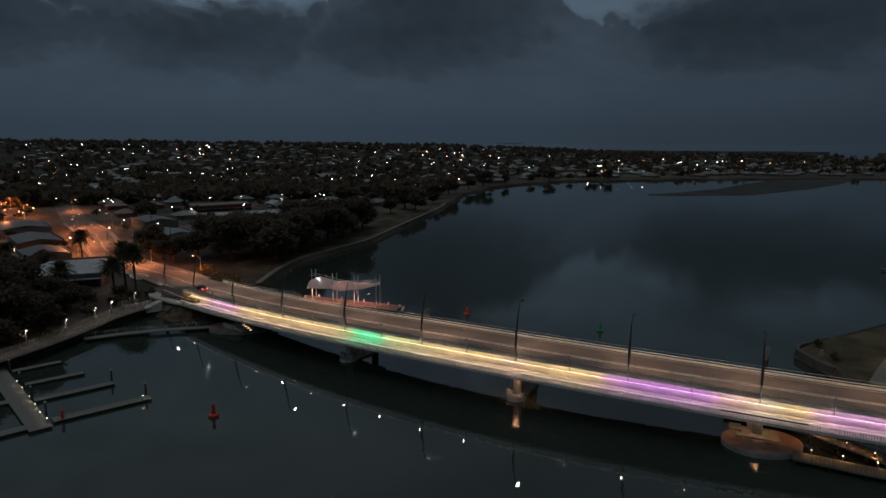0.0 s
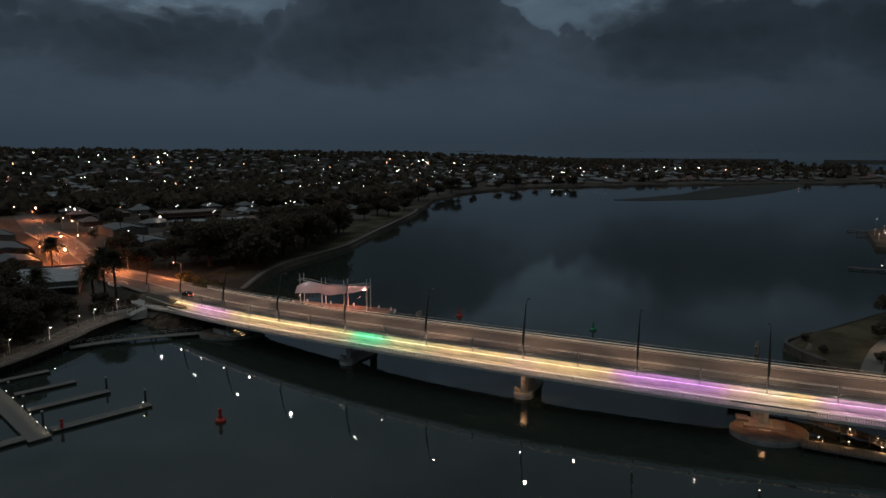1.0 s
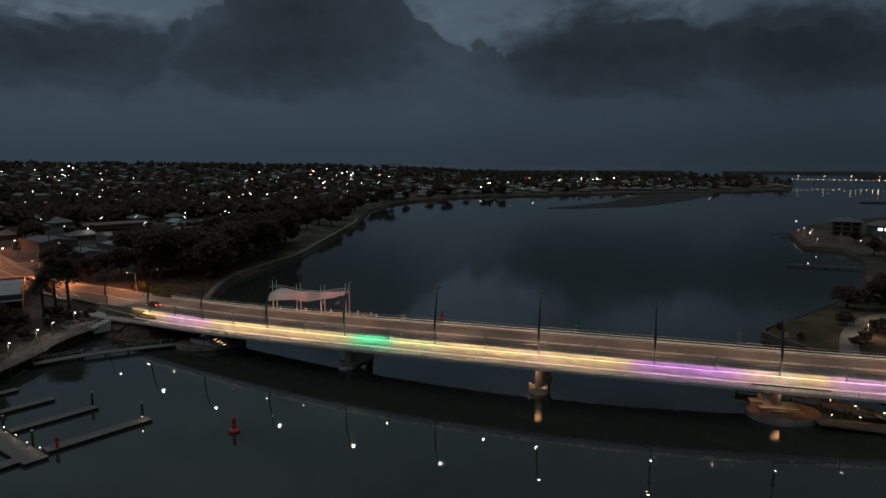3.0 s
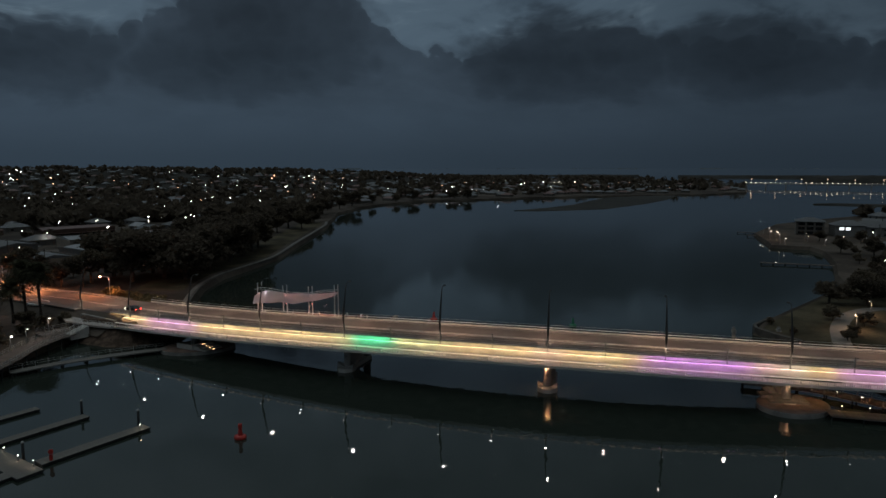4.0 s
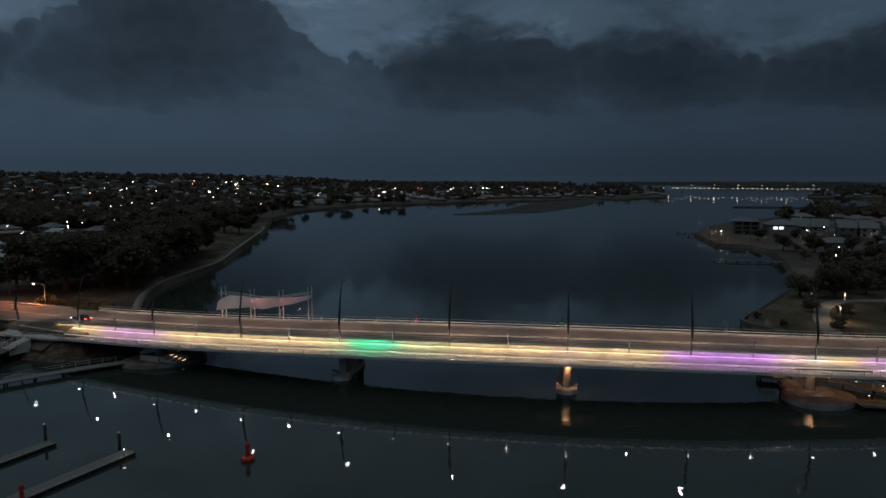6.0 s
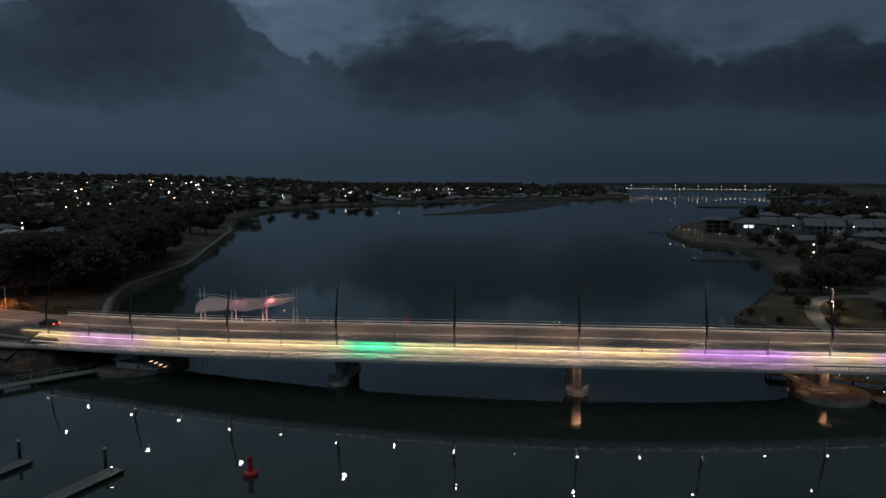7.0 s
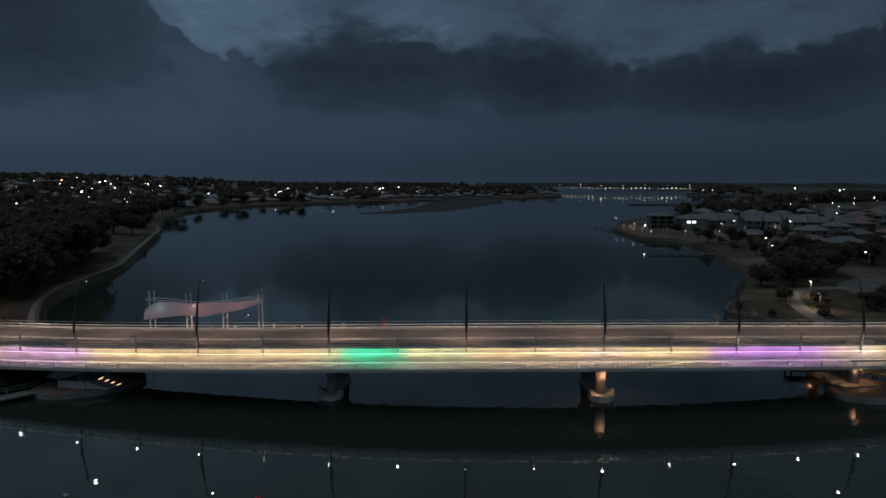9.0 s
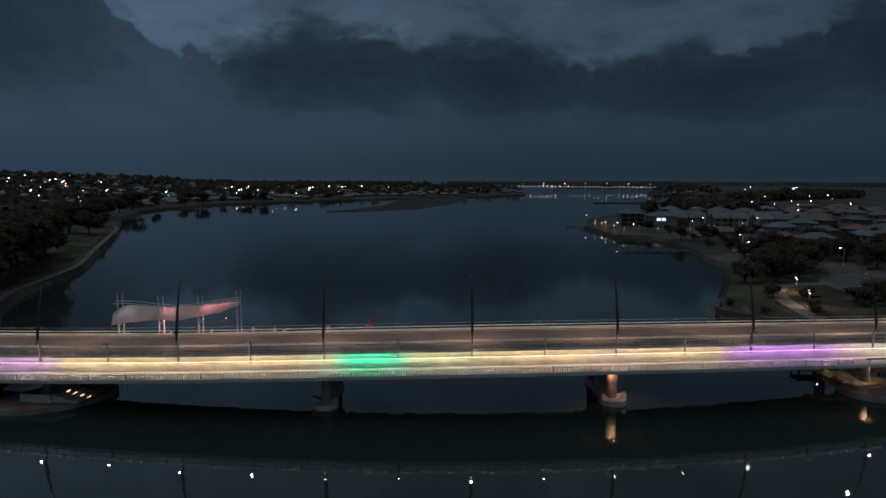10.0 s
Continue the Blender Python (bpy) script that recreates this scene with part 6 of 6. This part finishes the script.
for i in range(33):
    p = FA + (FB - FA) * (i / 32)
    q = part("bridge_light", lm, None, fb, "small lamp at the deck's edge")
    q.location = (p.x - 5, p.y - 4, 10.3)
    if i % 4 == 0:
        q = part("pier", pm, None, fb)
        q.matrix_basis = Matrix.Translation((p.x, p.y, 0)) @ Matrix.Rotation(math.atan2(fd.y, fd.x) + math.pi / 2, 4, "Z")
    if i % 5 == 1:
        q = part("mast", tm, None, fb)
        q.location = (p.x, p.y, 0)
        q = part("mast_light", tl, None, fb)
        q.location = (p.x, p.y, 0)


# ---- street lamps ----
def pole_lamp(name, colour, strength, height, arm, label, group, ball=0.22, sampled=True):
    p = thing(name, label, "street lamp", group)
    part("pole", Shape().tube([(0, 0, 0), (0, 0, height * 0.5), (0, 0, height - 0.4)], [0.13, 0.10, 0.08], 8), STEEL, p, smooth=True)
    part("arm", Shape().tube([(0, 0, height - 0.5), (arm * 0.5, 0, height + 0.05), (arm, 0, height + 0.15)], 0.05, 6), STEEL, p)
    part("lantern", hood(arm - 0.35, arm + 0.45, -0.22, 0.22, height + 0.06, height + 0.16), STEEL, p)
    part("lens", Shape().quad((arm - 0.3, -0.16, height + 0.10), (arm - 0.3, 0.16, height + 0.10), (arm + 0.4, 0.16, height + 0.10), (arm + 0.4, -0.16, height + 0.10)),
         glowing(name + "_lens", colour, strength, sampled), p, "glowing lens under the lantern")
    # The hood hides the lens, so an added ball shows the lamp's bloom.
    part("glow_globe", Shape().ball((arm + 0.05, 0, height - 0.04), ball, 10, 6, 0.5), glowing(name + "_globe", tuple(0.12 + 0.88 * c for c in colour), 7.0, False), p, "added ball that stands for the lamp's visible glow")
    return p


def lamps(make, spots):
    first = None
    for x, y, z, a in spots:
        m = Matrix.Translation((x, y, z)) @ Matrix.Rotation(a, 4, "Z")
        if first is None:
            first = make
            first.matrix_basis = m
        else:
            copy_thing(first, m)


G = GROUND_Z
lamps(pole_lamp("sodium_lamp", (1.0, 0.30, 0.10), 12500.0, 7.8, 2.4, "orange sodium street lamp beside the street", "sodium street lamps"),
      [(-84.2, 231.5, G, 3.3), (-126, 268, G, 4.0), (-134, 288, G, 0.6), (-158, 306, G, 3.9), (-200, 362, G, 0.6), (-238, 380, G, 3.8), (-250, 452, G, 0.6),
       (-300, 520, G, 3.6), (-214, 292, G, 1.0), (-186, 340, G, 4.0), (-108, 246, G, 4.0), (-230, 350, G, 2.0), (-280, 420, G, 2.0), (-126, 640, G, 1.0), (-140, 262, G, 1.0), (-152, 276, G, 4.0), (-170, 318, G, 0.5), (-184, 372, G, 4.0), (-224, 312, G, 1.0), (-248, 350, G, 1.0), (-270, 390, G, 1.0), (-300, 440, G, 1.0), (-96, 352, G, 1.0), (-257, 392, G, 1.0), (-237, 377, G, 4.0), (-285, 432, G, 1.0), (-305, 472, G, 4.0), (-330, 505, G, 1.0), (-262, 418, G, 1.0)])
lamps(pole_lamp("white_lamp", (1.0, 0.92, 0.80), 2200.0, 6.4, 1.2, "white street lamp beside a road", "white street lamps", 0.36),
      [(190, 201, 1.8, 2.2), (218, 221, 1.8, 2.2), (281, 288, 1.8, 2.2), (198, 170, 1.8, 2.2), (337, 280, 1.8, 2.2), (232, 302, 1.8, 2.2), (-160, 318, G, 1.0), (-232, 468, G, 1.0), (-185, 425, G, 1.0),
       (-168, 350, G, 0.3), (-120, 360, G, 2.0), (-104, 306, G, 2.0), (-206, 400, G, 1.0), (-288, 495, G, 1.0), (-309, 516, G, 2.0), (-326, 521, G, 1.0), (-230, 464, G, 0.5), (-168, 487, G, 1.0), (-129, 440, G, 1.0), (-148, 497, G, 1.0), (-112, 479, G, 2.0), (-143, 334, G, 1.0), (-152, 405, G, 1.0), (310, 300, 1.8, 2.0), (360, 330, 1.8, 2.0), (400, 300, 1.8, 1.0), (420, 380, 1.8, 1.0)])
lamps(pole_lamp("path_lamp", (1.0, 0.62, 0.36), 650.0, 4.2, 0.3, "slim warm lamp beside the park footpath", "park path lamps", 0.07),
      [(107.5, 138.5, 1.84, 2.0), (126, 151.0, 1.84, 2.5)])
lamps(pole_lamp("park_lamp", (1.0, 0.66, 0.40), 110.0, 3.2, 0.3, "short warm shore lamp beside a path", "park lamps", 0.12),
      [(243, 322, 1.8, 0), (256, 342, 1.8, 0), (246, 318, 1.8, 0), (256, 308, 1.8, 0), (264, 318, 1.8, 0), (272, 300, 1.8, 0), (284, 296, 1.8, 0), (258, 334, 1.8, 0), (268, 344, 1.8, 0), (296, 288, 1.8, 0)])
lamps(pole_lamp("shore_lamp", (1.0, 0.86, 0.70), 30.0, 3.0, 0.3, "short shore lamp beside the waterfront houses", "shore lamps", 0.20, False),
      [(273, 357, 1.8, 0), (258, 338, 1.8, 0), (234, 301, 1.8, 0), (322, 376, 1.8, 0), (252, 292, 1.8, 0), (322, 333, 1.8, 0), (267, 281, 1.8, 0), (329, 319, 1.8, 0), (305, 291, 1.8, 0), (332, 288, 1.8, 0), (363, 292, 1.8, 0), (452, 334, 1.8, 0), (377, 336, 1.8, 0), (295, 256, 1.8, 0)])
lamps(pole_lamp("promenade_lamp", (1.0, 0.90, 0.76), 110.0, 3.4, 0.3, "short white promenade lamp", "promenade lamps", 0.13),
      [(-98.5, 153, G, 0), (-94.5, 163, G, 0), (-93.0, 174.5, G, 0), (-92.0, 181.5, G, 0), (-90.6, 193.0, G, 0), (-101, 143, G, 0)])
signal = thing("traffic_light", "traffic light showing green at the far crossing", "traffic light", m=pose(-214, 352, G))
part("post", Shape().tube([(0, 0, 0), (0, 0, 3.2)], 0.07, 8), DARKSTEEL, signal)
part("head", Shape().box(-0.2, 0.2, -0.15, 0.15, 3.2, 4.2), DARKSTEEL, signal)
part("green_lens", Shape().ball((0, -0.2, 3.4), 0.35, 8, 5), glowing("signal_green", (0.05, 1.0, 0.45), 12.0, False), signal, "lit green lens")


# ---- street furniture at the bridge's western end ----
isle = thing("traffic_island", "small kerbed traffic island with paving beside the palms", "traffic island", m=Matrix.Translation((-101.5, 220.5, street_z((-95, 224)) - 0.1)) @ Matrix.Rotation(2.3, 4, "Z"))
oval = [(6.5 * math.cos(a) * (1.0 if math.cos(a) < 0 else 0.7), 2.6 * math.sin(a)) for a in [2 * math.pi * i / 28 for i in range(28)]]
part("kerb_ring", Shape().prism(oval, -0.3, 0.16), PALESTEEL, isle, "pale kerb round the island")
part("infill", Shape().prism([(x * 0.92, y * 0.86) for x, y in oval], 0.164, 0.19), BRICKPAVE, isle)
upole = thing("utility_pole", "weathered timber utility pole with a crossarm", "utility pole", "utility poles", m=pose(-98.5, 259.5, G))
part("pole", Shape().tube([(0, 0, -0.3), (0, 0, 9.5)], [0.19, 0.13], 8), BARK, upole)
part("crossarm", Shape().box(-1.2, 1.2, -0.06, 0.06, 8.7, 8.85), BARK, upole)
for x in (-1.0, -0.4, 0.4, 1.0):
    part("insulator", Shape().tube([(x, 0, 8.85), (x, 0, 9.05)], 0.05, 6), PALESTEEL, upole)
for x, y in ((-122, 300), (-150, 345), (-178, 402)):
    copy_thing(upole, pose(x, y, G, 0, 0, 40))


def parked_car(x, y, z, turn, material, label):
    c = thing("parked_car", label, "car", "parked cars", m=pose(x, y, z, 0, 0, turn))
    body = Shape()
    prof = [(-2.15, 0.30), (-2.15, 0.80), (-1.5, 0.95), (1.0, 0.95), (2.1, 0.78), (2.15, 0.30)]
    k = len(prof)
    body.v += [(a, -0.86, b) for a, b in prof] + [(a, 0.86, b) for a, b in prof]
    body.f += [tuple(reversed(range(k))), tuple(range(k, 2 * k))] + [(i, (i + 1) % k, k + (i + 1) % k, k + i) for i in range(k)]
    part("body", body, material, c)
    part("cabin_glass", Shape().add([(-1.7, -0.78, 0.95), (1.0, -0.78, 0.95), (1.0, 0.78, 0.95), (-1.7, 0.78, 0.95), (-1.3, -0.6, 1.44), (0.3, -0.6, 1.44), (0.3, 0.6, 1.44), (-1.3, 0.6, 1.44)],
                                    [(4, 5, 6, 7), (0, 1, 5, 4), (1, 2, 6, 5), (2, 3, 7, 6), (3, 0, 4, 7)]), GLASS, c)
    for a in (-1.35, 1.35):
        for b in (-0.78, 0.78):
            part("wheel", Shape().tube([(a, b - 0.1, 0.31), (a, b + 0.1, 0.31)], 0.31, 10), RUBBER, c)


for x, y, t_, mat, word in ((-124, 302, 40, RAILWHITE, "white"), (-128, 305, 40, STEEL, "silver"), (-146, 330, 130, CARPAINT, "dark"), (-116, 318, 40, RAILWHITE, "white"), (-142, 350, 40, STEEL, "silver"), (-186, 318, 130, RAILWHITE, "white")):
    parked_car(x, y, G, t_, mat, word + " car parked beside the shops")
single("car_park", Shape().prism([(-142, 290), (-118, 308), (-136, 332), (-160, 314)], G - 0.2, G + 0.03), ASPHALT, "dark asphalt car park between low buildings", "car park", kind="structure")
single("car_park", Shape().prism([(-150, 346), (-128, 362), (-140, 380), (-164, 364)], G - 0.2, G + 0.03), ASPHALT, "dark asphalt car park between low buildings", "car park", kind="structure")
